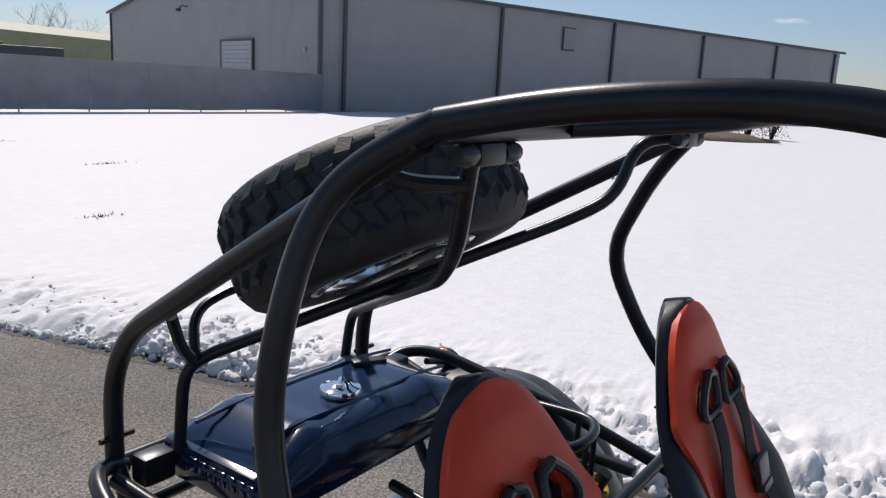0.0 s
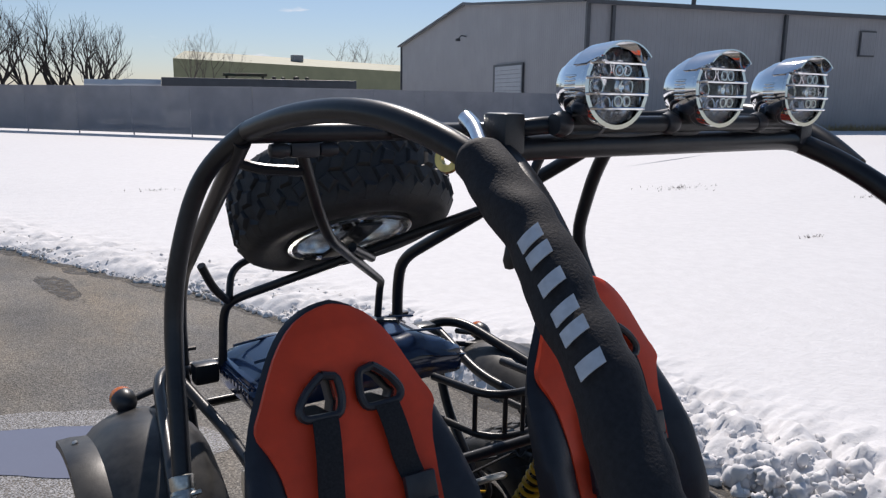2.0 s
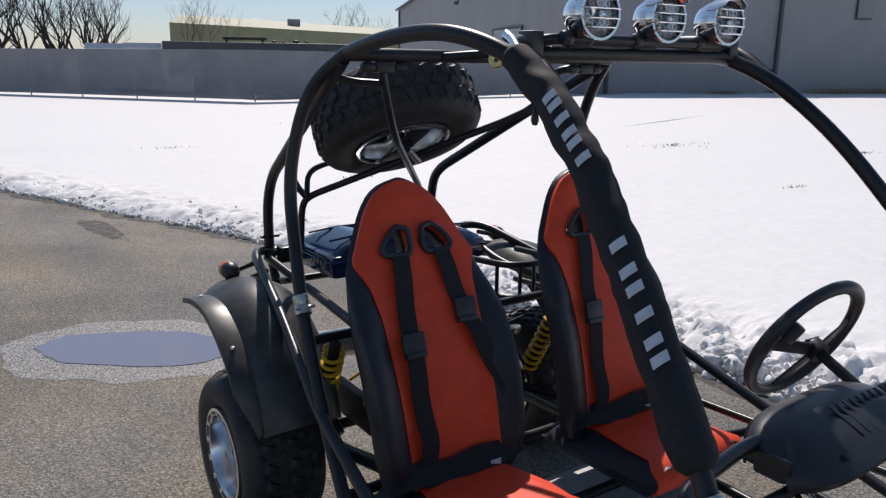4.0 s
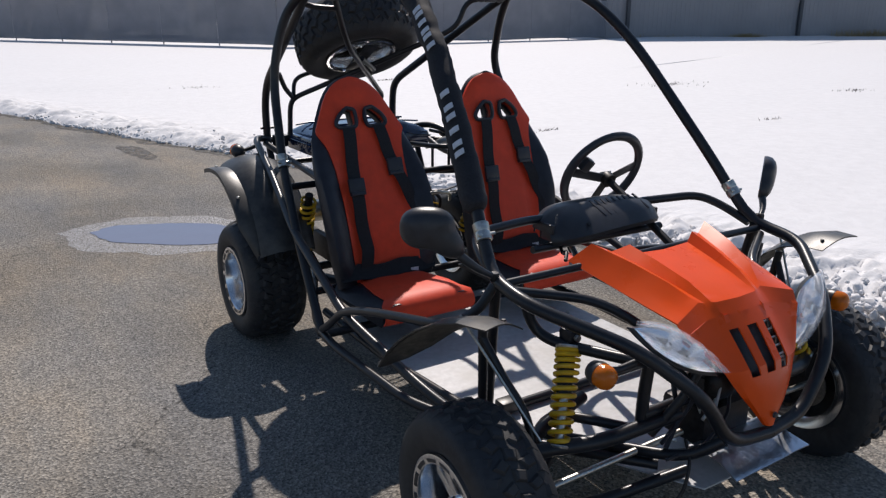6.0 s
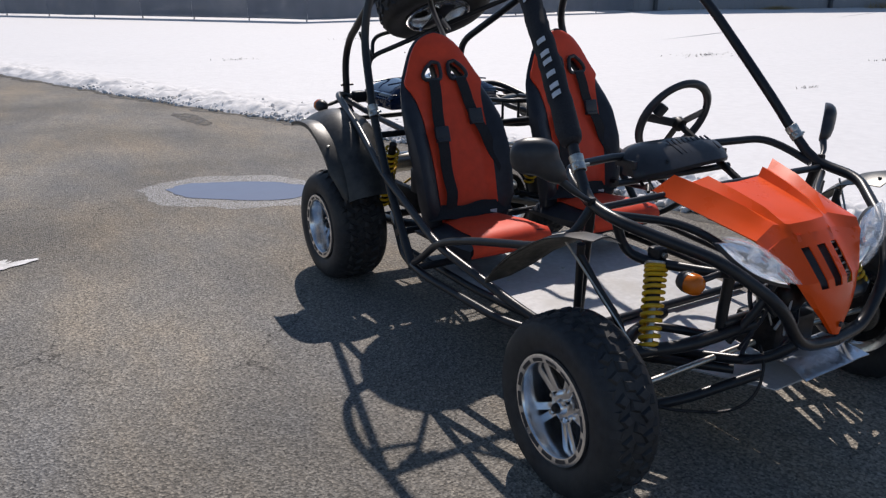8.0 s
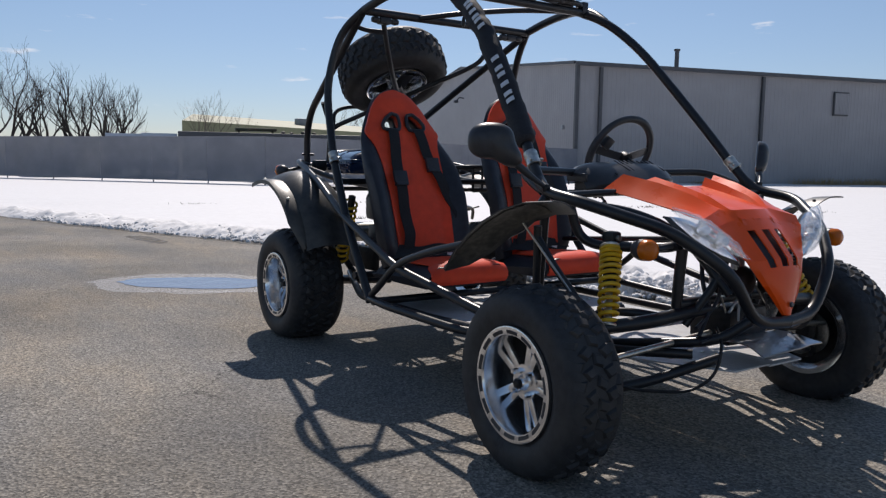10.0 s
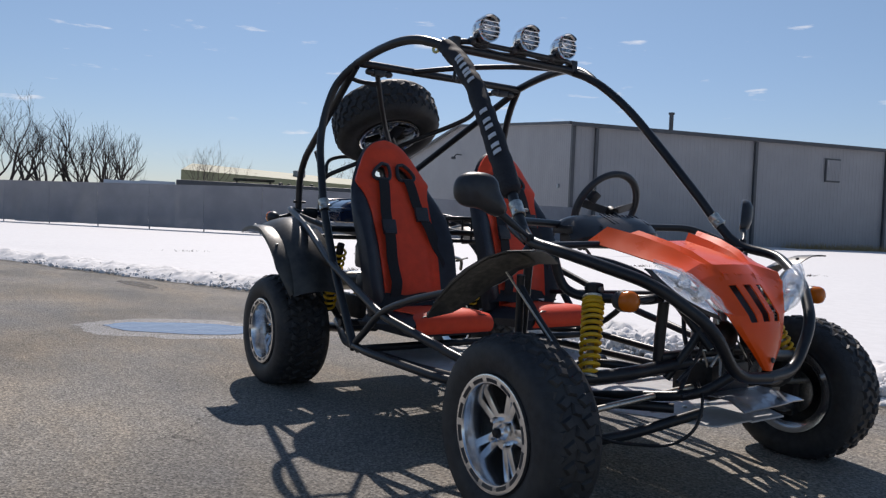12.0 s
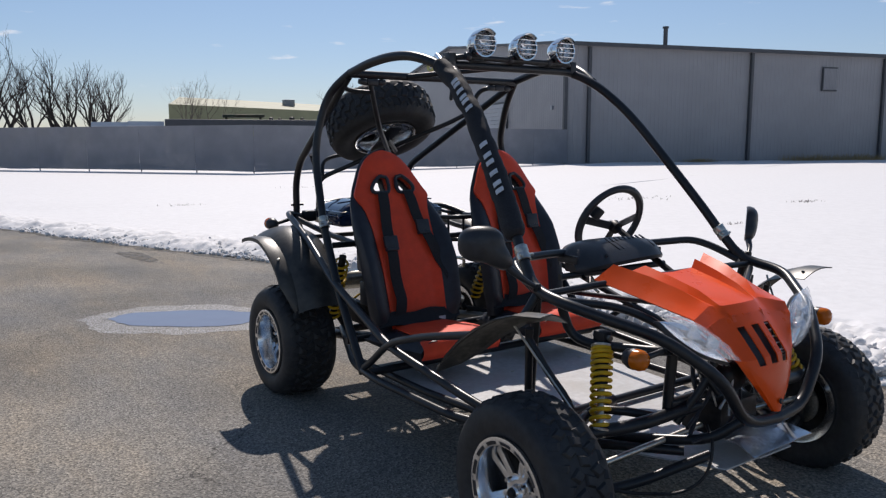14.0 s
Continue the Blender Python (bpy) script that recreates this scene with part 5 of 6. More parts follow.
# ---- nose ----
HOOD = [
    [(0, -0.790, 0.820), (0.112, -0.782, 0.823), (0.132, -0.779, 0.853), (0.184, -0.762, 0.836), (0.240, -0.735, 0.861), (0.297, -0.702, 0.810)],
    [(0, -0.890, 0.800), (0.100, -0.885, 0.802), (0.118, -0.882, 0.826), (0.160, -0.872, 0.810), (0.207, -0.862, 0.834), (0.282, -0.835, 0.784)],
    [(0, -0.985, 0.779), (0.088, -0.980, 0.780), (0.103, -0.977, 0.795), (0.136, -0.968, 0.782), (0.172, -0.962, 0.801), (0.264, -0.960, 0.757)],
    [(0, -1.064, 0.757), (0.080, -1.054, 0.755), (0.093, -1.049, 0.756), (0.110, -1.042, 0.754), (0.130, -1.036, 0.757), (0.242, -1.068, 0.732)],
    [(0, -1.090, 0.728), (0.078, -1.082, 0.727), (0.093, -1.078, 0.725), (0.112, -1.075, 0.723), (0.136, -1.073, 0.719), (0.230, -1.092, 0.700)],
    [(0, -1.186, 0.618), (0.072, -1.181, 0.616), (0.090, -1.177, 0.614), (0.108, -1.173, 0.613), (0.126, -1.168, 0.613), (0.153, -1.156, 0.613)],
    [(0, -1.204, 0.560), (0.055, -1.200, 0.558), (0.070, -1.197, 0.556), (0.085, -1.193, 0.555), (0.100, -1.188, 0.553), (0.115, -1.176, 0.553)],
    [(0, -1.213, 0.500), (0.030, -1.211, 0.500), (0.040, -1.209, 0.499), (0.050, -1.206, 0.498), (0.060, -1.202, 0.497), (0.066, -1.190, 0.496)],
    [(0, -1.216, 0.438), (0.008, -1.215, 0.438), (0.010, -1.213, 0.438), (0.012, -1.211, 0.438), (0.015, -1.208, 0.438), (0.018, -1.200, 0.438)],
]


def hood_row(v):
    """The half section of the nose between the stations."""
    i = min(int(v), len(HOOD) - 2)
    t = v - i
    return [Vector(a).lerp(Vector(b), t) for a, b in zip(HOOD[i], HOOD[i + 1])]


def hood_at(s, v):
    row = hood_row(v)
    k = abs(s) * 5
    i = min(int(k), 4)
    p = row[i].lerp(row[i + 1], k - i)
    return Vector((p.x * (1 if s >= 0 else -1), p.y, p.z))


def nose():
    bm = bmesh.new()
    ss = [-1, -0.93, -0.87, -0.8, -0.7, -0.6, -0.5, -0.4, -0.3, -0.2, -0.1, 0, 0.1, 0.2, 0.3, 0.4, 0.5, 0.6, 0.7, 0.8, 0.87, 0.93, 1]
    grid(bm, [[hood_at(s, v) for s in ss] for v in (0, 0.25, 0.5, 0.75, 1, 1.3, 1.6, 2, 2.4, 2.7, 2.85, 3, 3.5, 4)])
    # the front face, with three slanted slots right through it
    cols = [-1, -0.8, -0.6, -0.45, -0.304, -0.133, -0.053, 0.053, 0.133, 0.304, 0.45, 0.6, 0.8, 1]
    slots = (4, 6, 8)
    vrows = [4.0, 4.28, 4.6, 5.1, 5.5, 5.8, 6.4, 7, 7.5, 8]

    def slanted(s, v):
        return hood_at(s, v)

    vs = [[bm.verts.new(slanted(c, v)) for c in cols] for v in vrows]
    for i in range(len(vrows) - 1):
        for k in range(len(cols) - 1):
            if k in slots and 1 <= i <= 3:
                continue
            bm.faces.new((vs[i][k], vs[i][k + 1], vs[i + 1][k + 1], vs[i + 1][k]))
    bmesh.ops.remove_doubles(bm, verts=bm.verts, dist=0.0005)
    # turned-down side flanges
    shell(bm, 0.004)
    ob = part("nose_cowl", bm, ORANGE, kart, "orange painted plastic nose cowl")
    ob.data.set_sharp_from_angle(angle=radians(16))
    part("cowl_bolt", lathe(bmesh.new(), [(0, 0.006), (0.007, 0.005), (0.009, 0.0), (0, 0)], aim((0.0, -1.219, 0.472), (0, -1, 0.1)), 12), PLASTIC, ob)
    # dark mesh and bars behind the slots
    rows = [[hood_at(s, v) + Vector((0, 0.03, -0.012)) for s in (-0.5, -0.2, 0, 0.2, 0.5)] for v in (4.1, 4.6, 5.2, 5.7)]
    part("grille_backing", shell(grid(bmesh.new(), rows), 0.003), PLASTIC, ob)
    for k in range(7):
        a, b = hood_at(0.133, 4.36 + 0.16 * k) + Vector((0, 0.012, 0)), hood_at(0.304, 4.36 + 0.16 * k) + Vector((0, 0.012, 0))
        part("grille_bar", rod(a, b, 0.0028, 6), STEEL, ob)
    return ob


nose()


def headlamp(sx):
    """A kite-shaped lamp beside the nose, still in its clear film."""
    f = lambda x, y, z: Vector((-x * sx, y, z))
    tl, top, tip, low = f(-0.382, -1.056, 0.760), f(-0.252, -1.092, 0.722), f(-0.146, -1.164, 0.610), f(-0.296, -1.132, 0.668)
    nrm = (top - low).cross(tip - tl)
    nrm = (nrm if nrm.y < 0 else -nrm).normalized()
    mid = (tl + top + tip + low) / 4

    def edge_curve(a, b, c, t):
        return a * (1 - t) ** 2 + (b * 2 - (a + c) * 0.5) * 2 * t * (1 - t) + c * t * t

    def leaf(scale, push, bulge=0.022, n=14):
        rows = []
        for i in range(n + 1):
            t = i / n
            u, v = edge_curve(tl, top, tip, t), edge_curve(tl, low, tip, t)
            row = []
            for k in range(9):
                w = k / 8
                p = u.lerp(v, w)
                row.append(mid + (p - mid) * scale + nrm * (push + bulge * math.sin(math.pi * w) * math.sin(math.pi * min(1, t + 0.02)) ** 0.6))
            rows.append(row)
        return rows

    body = part("headlamp", shell(grid(bmesh.new(), leaf(1.0, -0.035)), 0.004), PLASTIC, kart, "kite-shaped headlamp in wrinkled clear film")
    part("reflector", shell(grid(bmesh.new(), leaf(0.90, -0.022, 0.008)), 0.003), CHROME, body)
    for t, w in ((0.42, 0.5), (0.66, 0.45)):
        c = edge_curve(tl, top, tip, t).lerp(edge_curve(tl, low, tip, t), w) - nrm * 0.014
        part("bulb_bowl", lathe(bmesh.new(), [(0.006, 0.0), (0.016, 0.008), (0.022, 0.02), (0.024, 0.02), (0.018, 0.004), (0.0, -0.002)], aim(c, nrm), 18), CHROME, body)
    lens = part("lens", shell(grid(bmesh.new(), leaf(0.98, 0.0)), 0.002), LENS, body)
    lens.visible_shadow = False
    rows = leaf(1.02, 0.006, 0.020, 20)
    for row in rows:
        for k, p in enumerate(row):
            row[k] = p + nrm * 0.007 * noise.noise(p * 45) + (p - mid) * 0.06 * noise.noise(p * 25 + Vector((3, 1, 0)))
    film = part("film", shell(grid(bmesh.new(), rows), 0.0006), FILM, body)
    film.visible_shadow = False


both(headlamp)


def indicator(x, y, z, face, stalk, label, lens=AMBER):
    """A round indicator on a stalk: a black pod with a domed lens."""
    m = aim((x, y, z), face)
    pod = part("indicator", lathe(bmesh.new(), [(0, -0.045), (0.012, -0.043), (0.026, -0.03), (0.032, -0.01), (0.032, 0.004), (0.0, 0.004)], m, 22), PLASTIC, kart, label)
    part("indicator_lens", lathe(bmesh.new(), [(0.031, 0.004), (0.031, 0.022), (0.026, 0.034), (0.014, 0.041), (0, 0.043)], m, 22), lens, pod)
    part("indicator_stalk", sweep(bmesh.new(), [stalk, (Vector(stalk) + Vector((x, y, z))) / 2 + Vector((0, 0, -0.004)), Vector((x, y, z)) - m.to_3x3() @ Vector((0, 0, 0.02))], 0.0095, 10), PLASTIC, pod)


for sx in (-1, 1):
    indicator(0.487 * sx, -1.055, 0.648, (0.10 * sx, -1, 0.02), (0.375 * sx, -1.06, 0.655), "black indicator with an amber lens")
    indicator(0.595 * sx, 1.365, 0.84, (0.12 * sx, 1, 0.05), (0.49 * sx, 1.36, 0.86), "black rear indicator with an amber lens")


# ---- dash, steering ----
def dash():
    """A rounded pod: its sections run across, drawn in at both ends."""
    prof = [(-0.385, 0.841), (-0.388, 0.874), (-0.402, 0.893), (-0.435, 0.902), (-0.475, 0.903), (-0.52, 0.891), (-0.565, 0.865), (-0.595, 0.835), (-0.59, 0.820)]
    rows = []
    for i in range(25):
        u = -1 + 2 * i / 24
        x = 0.02 + 0.232 * u
        k = (1 - abs(u) ** 5 * 0.55)
        tilt = -0.012 * (1 - u)
        rows.append([(x, -0.48 + (y + 0.48) * k, 0.80 + (z - 0.80 + (0.012 * (u + 0.4) if y < -0.5 else 0)) * (0.45 + 0.55 * k) - 0.01 * abs(u) ** 3) for y, z in prof])
    d = part("dash_cowl", shell(grid(bmesh.new(), rows), 0.005), PLASTIC, kart, "rounded black plastic dash cowl with louvres")
    for sx in (-1, 1):
        part("dash_side", block((0.012, 0.10, 0.03), Matrix.Translation((0.02 + 0.226 * sx, -0.48, 0.845)), 0.004), PLASTIC, d)
    for k in range(9):
        x = -0.02 + 0.024 * k
        part("louvre", block((0.009, 0.078, 0.004), Matrix.Translation((x, -0.523, 0.8915)) @ Matrix.Rotation(radians(28), 4, "X") @ Matrix.Rotation(radians(10), 4, "Z"), 0.0015), VINYL, d)
    for x in (-0.10, 0.12):
        part("screw", lathe(bmesh.new(), [(0, 0.003), (0.007, 0.002), (0.008, 0), (0, 0)], aim((x, -0.572, 0.860), (0, -0.7, 0.7)), 10), WORN, d)
    part("wiring", tube([(-0.16, -0.50, 0.80), (-0.19, -0.56, 0.77), (-0.21, -0.60, 0.80), (-0.24, -0.63, 0.78)], 0.006, 0.03, 8), WORN, d)
    part("wiring", tube([(-0.12, -0.50, 0.79), (-0.15, -0.58, 0.75), (-0.20, -0.60, 0.76), (-0.22, -0.65, 0.75)], 0.005, 0.03, 8), STEEL, d)
    part("meter_box", block((0.16, 0.07, 0.06), Matrix.Translation((-0.10, -0.47, 0.82)), 0.01), PLASTIC, d)


dash()


def steering():
    ax = Vector((0.06, 1.0, 0.47)).normalized()
    c = Vector((0.218, -0.285, 0.937))
    m = aim(c, ax)
    rim_path = [m @ Vector((0.158 * math.cos(a), 0.158 * math.sin(a), 0.0)) for a in (2 * math.pi * k / 48 for k in range(48))]
    bm = bmesh.new()
    rings = []
    for k, p in enumerate(rim_path):
        a = 2 * math.pi * k / 48
        rad = m.to_3x3() @ Vector((math.cos(a), math.sin(a), 0))
        rr = 0.0155 + 0.0012 * math.cos(a * 3)
        rings.append([bm.verts.new(p + rad * rr * math.cos(b) + ax * rr * math.sin(b)) for b in (2 * math.pi * j / 12 for j in range(12))])
    for k in range(48):
        for j in range(12):
            bm.faces.new((rings[k][j], rings[k][(j + 1) % 12], rings[(k + 1) % 48][(j + 1) % 12], rings[(k + 1) % 48][j]))
    bmesh.ops.recalc_face_normals(bm, faces=bm.faces)
    w = part("steering_wheel", bm, PLASTIC, kart, "three-spoke steering wheel with a black grip")
    for ang in (0.15, math.pi - 0.15, -math.pi / 2):
        a, b = m @ Vector((0.02 * math.cos(ang), 0.02 * math.sin(ang), -0.03)), m @ Vector((0.152 * math.cos(ang), 0.152 * math.sin(ang), 0.0))
        d = b - a
        part("wheel_spoke", block((d.length, 0.034, 0.006), Matrix.Translation((a + b) / 2) @ Matrix((d.normalized(), ax.cross(d).normalized(), d.cross(ax.cross(d)).normalized())).transposed().to_4x4(), 0.002), PLASTIC, w)
    part("wheel_hub", lathe(bmesh.new(), [(0, -0.016), (0.022, -0.018), (0.026, -0.024), (0.026, -0.05), (0, -0.05)], m, 22), WORN, w)
    part("steering_column", rod(m @ Vector((0, 0, -0.05)), m @ Vector((0, 0, -0.42)), 0.013, 10), WORN, w)
    part("hub_plate", block((0.05, 0.036, 0.004), m @ Matrix.Translation((0, 0, -0.014)), 0.001), STEEL, w)
    part("switch_pod", block((0.04, 0.05, 0.03), m @ Matrix.Translation((0.10, 0.055, -0.01)) @ Matrix.Rotation(0.5, 4, "Z"), 0.008), PLASTIC, w)


steering()


# ---- mirrors ----
def mirror(sx, at, foot, label):
    """A teardrop mirror head whose tail runs down and inward into its stem."""
    at = Vector(at)
    face = Vector((-0.58 * sx, 0.81, 0.05)).normalized()
    inward = Vector((-0.81 * sx, -0.58, 0.0)).normalized()
    up = face.cross(inward) if face.cross(inward).z > 0 else inward.cross(face)

    def outline(a, scale):
        tail = math.exp(-((a + 0.72) / 0.42) ** 2)
        x, y = math.cos(a), math.sin(a)
        r = (abs(x / 0.072) ** 2.5 + abs(y / 0.056) ** 2.5) ** (-1 / 2.5) * (1 + 0.75 * tail)
        return inward * (r * x * scale) + up * (r * y * scale)

    n, rings = 48, []
    bm = bmesh.new()
    for off, sc in ((0.013, 0.95), (0.010, 1.0), (0.0, 1.0), (-0.014, 0.93), (-0.026, 0.74), (-0.033, 0.45), (-0.036, 0.03)):
        rings.append([bm.verts.new(at + face * off + outline(-math.pi + 2 * math.pi * k / n, sc)) for k in range(n)])
    for a, b in zip(rings, rings[1:]):
        for k in range(n):
            bm.faces.new((a[k], a[(k + 1) % n], b[(k + 1) % n], b[k]))
    bm.faces.new(rings[0])
    bm.faces.new(list(reversed(rings[-1])))
    bmesh.ops.recalc_face_normals(bm, faces=bm.faces)
    h = part("mirror", bm, PLASTIC, kart, label)
    g = bmesh.new()
    g.faces.new([g.verts.new(at + face * 0.0145 + outline(-math.pi + 2 * math.pi * k / n, 0.88)) for k in range(n)])
    part("mirror_glass", shell(g, 0.001), GLASSY, h)
    neck = at + outline(-0.72, 0.86)
    mid = (neck + Vector(foot)) / 2 + Vector((0, -0.01, -0.008))
    part("mirror_stem", sweep(bmesh.new(), rounded([neck, mid, foot], 0.03), lambda t: 0.013 - 0.005 * t, 10), PLASTIC, h)
    part("stem_nut", lathe(bmesh.new(), [(0, -0.012), (0.012, -0.012), (0.014, -0.008), (0.014, 0.008), (0.012, 0.012), (0, 0.012)], Matrix.Translation(foot), 6), WORN, h)


mirror(-1, (-0.738, -0.650, 0.958), (-0.568, -0.718, 0.815), "black teardrop mirror on a bent stem")
mirror(1, (0.712, -0.605, 0.945), (0.566, -0.705, 0.822), "black teardrop mirror on a bent stem")


# ---- roof lamps ----
def roof_lamp(x, y):
    at = Vector((x, y, 1.663))
    m = aim(at, (-0.05, -1, 0.03)) @ Matrix.Scale(0.84, 4)
    shell_bm = lathe(bmesh.new(), [(0.0, -0.105), (0.028, -0.10), (0.048, -0.082), (0.060, -0.052), (0.0645, -0.02), (0.065, 0.0), (0.060, 0.002), (0.058, -0.01)], m, 36)
    lamp = part("roof_lamp", shell_bm, CHROME, kart, "round chrome roof lamp with a wire guard")
    # visor
    rows = []
    for off, r in ((-0.03, 0.0665), (0.0, 0.068), (0.028, 0.0675)):
        span = 1.05 if off < 0.02 else 0.85
        rows.append([m @ Vector((r * math.sin(b), r * math.cos(b), off)) for b in (span * (-1 + 2 * k / 16) for k in range(17))])
    up_local = (m.to_3x3().inverted() @ Vector((0, 0, 1)))
    ang = math.atan2(up_local.x, up_local.y)
    rows = [[m @ (Matrix.Rotation(-ang, 3, "Z") @ (m.inverted() @ p)) for p in row] for row in rows]
    part("visor", shell(grid(bmesh.new(), rows), 0.002), CHROME, lamp)
    part("lamp_ring", lathe(bmesh.new(), [(0.060, 0.0), (0.066, 0.002), (0.066, 0.008), (0.059, 0.008)], m, 36, closed=True), CHROME, lamp)
    part("reflector", lathe(bmesh.new(), [(0.058, -0.004), (0.05, -0.022), (0.035, -0.034), (0.012, -0.04), (0.0, -0.04)], m, 28), CHROME, lamp)
    for k in range(6):
        a = 2 * math.pi * k / 6
        part("led_cup", lathe(bmesh.new(), [(0.004, -0.03), (0.012, -0.012), (0.014, -0.012), (0.006, -0.033)], m @ Matrix.Translation((0.03 * math.cos(a), 0.03 * math.sin(a), 0)), 12, closed=True), CHROME, lamp)
    g = part("lens", lathe(bmesh.new(), [(0.058, 0.0), (0.04, 0.004), (0.0, 0.006)], m, 28), LENS, lamp)
    g.visible_shadow = False
    rot = m @ Matrix.Rotation(-ang, 4, "Z")
    for v in (-0.034, -0.012, 0.012, 0.034):
        w = math.sqrt(0.064 ** 2 - v * v)
        part("guard_bar", tube([rot @ Vector((-w, v, 0.006)), rot @ Vector((-w * 0.9, v, 0.018)), rot @ Vector((w * 0.9, v, 0.018)), rot @ Vector((w, v, 0.006))], 0.0019, 0.01, 6), CHROME, lamp)
    for u in (-0.014, 0.014):
        for v in (-0.023, 0.023):
            part("guard_stud", lathe(bmesh.new(), [(0.0065, 0.0), (0.0085, 0.0), (0.0085, 0.003), (0.0065, 0.003)], rot @ Matrix.Translation((u * 0.6, v, 0.016)), 14, closed=True), CHROME, lamp)
    for k in range(6):
        part("cooling_rib", block((0.004, 0.022, 0.004), m @ Matrix.Rotation(-ang + math.pi / 2 + (-0.25 + 0.1 * k), 4, "Z") @ Matrix.Translation((0.0, 0.0645, -0.03)) @ Matrix.Rotation(math.pi / 2, 4, "X"), 0.001), CHROME, lamp)
    part("lamp_bracket", tube([at + Vector((-0.035, 0.05, -0.035)), at + Vector((-0.035, 0.06, -0.062)), at + Vector((0.035, 0.06, -0.062)), at + Vector((0.035, 0.05, -0.035))], 0.009, 0.015, 8), PAINT, lamp)
    part("bracket_bolt", lathe(bmesh.new(), [(0, 0.014), (0.014, 0.012), (0.018, 0.0), (0.014, -0.012), (0, -0.014)], aim(at + Vector((-0.05, 0.045, -0.05)), (1, 0, 0)), 14), PLASTIC, lamp)


for x, y in ((-0.226, 0.0), (0.006, 0.014), (0.228, 0.016)):
    roof_lamp(x, y)
part("lamp_bar", tube([(-0.34, 0.11, 1.60), (-0.30, 0.06, 1.612), (0.30, 0.06, 1.612), (0.34, 0.11, 1.60)], 0.012, 0.04), PAINT, kart)
for sx in (-1, 1):
    part("bar_clamp", block((0.035, 0.05, 0.055), Matrix.Translation((0.335 * sx, 0.09, 1.60)), 0.006), PLASTIC, kart)
part("lamp_cable", tube([(-0.25, 0.06, 1.60), (-0.1, 0.075, 1.595), (0.05, 0.07, 1.606), (0.2, 0.075, 1.597)], 0.004, 0.03, 6), PLASTIC, kart)


# ---- front suspension ----
def suspension(sx):
    f = lambda *p: mir([p], sx)[0]
    part("upper_arm", tube(mir([(-0.18, -1.05, 0.45), (-0.42, -1.02, 0.425), (-0.60, -0.93, 0.40)], sx), 0.021, 0.05), PAINT, kart)
    part("upper_arm", tube(mir([(-0.30, -0.80, 0.42), (-0.48, -0.85, 0.41), (-0.60, -0.92, 0.40)], sx), 0.019, 0.05), PAINT, kart)
    part("lower_arm", tube(mir([(-0.18, -1.10, 0.30), (-0.40, -1.02, 0.24), (-0.62, -0.92, 0.20)], sx), 0.016, 0.05), PAINT, kart)
    part("lower_arm", tube(mir([(-0.28, -0.72, 0.28), (-0.46, -0.82, 0.23), (-0.62, -0.91, 0.20)], sx), 0.016, 0.05), PAINT, kart)
    part("tie_rod", rod(f(-0.12, -1.02, 0.36), f(-0.62, -0.98, 0.31), 0.010, 10), STEEL, kart, "bright steel tie rod")
    part("knuckle", block((0.05, 0.06, 0.24), Matrix.Translation(f(-0.61, -0.915, 0.29)), 0.012), WORN, kart)
    part("stub_axle", rod(f(-0.60, -0.905, 0.258), f(-0.70, -0.905, 0.258), 0.022, 12), WORN, kart)
    part("brake_disc", lathe(bmesh.new(), [(0.03, -0.003), (0.085, -0.003), (0.085, 0.003), (0.03, 0.003)], aim(f(-0.645, -0.905, 0.258), (1, 0, 0)), 32, closed=True), STEEL, kart)
    # coil-over shock
    a, b = Vector(f(-0.425, -0.868, 0.640)), Vector(f(-0.525, -0.96, 0.405))
    d = (b - a)
    m = aim(a, d)
    L = d.length
    turns, n = 12.5, 260
    path = []
    for i in range(n + 1):
        t = i / n
        ang = 2 * math.pi * turns * t
        r = 0.030 - 0.003 * t
        path.append(m @ Vector((r * math.cos(ang), r * math.sin(ang), 0.012 + (L - 0.024) * (t ** 1.25))))
    spring = part("spring", sweep(bmesh.new(), path, 0.0066, 8), YELLOW, kart, "yellow coil spring")
    part("damper", rod(a - d.normalized() * 0.03, b, 0.012, 14), STEEL, spring)
    part("damper_body", rod(a + d * 0.02, a + d * 0.5, 0.0205, 16), WORN, spring)
    for t in (0.02, 0.98):
        part("spring_seat", lathe(bmesh.new(), [(0, -0.004), (0.034, -0.004), (0.036, 0.0), (0.034, 0.004), (0, 0.004)], aim(a + d * t, d), 22), STEEL, spring)
    part("shock_mount", block((0.04, 0.05, 0.04), Matrix.Translation(a - d.normalized() * 0.028), 0.01), PAINT, spring)
    part("shock_bolt", rod(a - d.normalized() * 0.028 + Vector((0, -0.035, 0)), a - d.normalized() * 0.028 + Vector((0, 0.035, 0)), 0.009, 10), STEEL, spring)
    # fender bracket and leaf-shaped fender
    part("fender_bracket", tube(mir([(-0.60, -0.72, 0.42), (-0.62, -0.745, 0.60), (-0.63, -0.755, 0.70)], sx), 0.013, 0.03, 10), PAINT, kart)
    part("fender_bracket", tube(mir([(-0.63, -0.75, 0.67), (-0.60, -0.82, 0.56), (-0.575, -0.88, 0.49), (-0.57, -0.91, 0.41)], sx), 0.012, 0.05, 10), PAINT, kart)
    part("fender_strut", rod(f(-0.68, -0.72, 0.73), f(-0.56, -0.93, 0.42), 0.004, 6), STEEL, kart)
    outer = [(-0.842, -0.555, 0.552), (-0.840, -0.60, 0.612), (-0.832, -0.66, 0.672), (-0.820, -0.72, 0.718), (-0.803, -0.79, 0.757), (-0.782, -0.86, 0.779), (-0.757, -0.946, 0.785)]
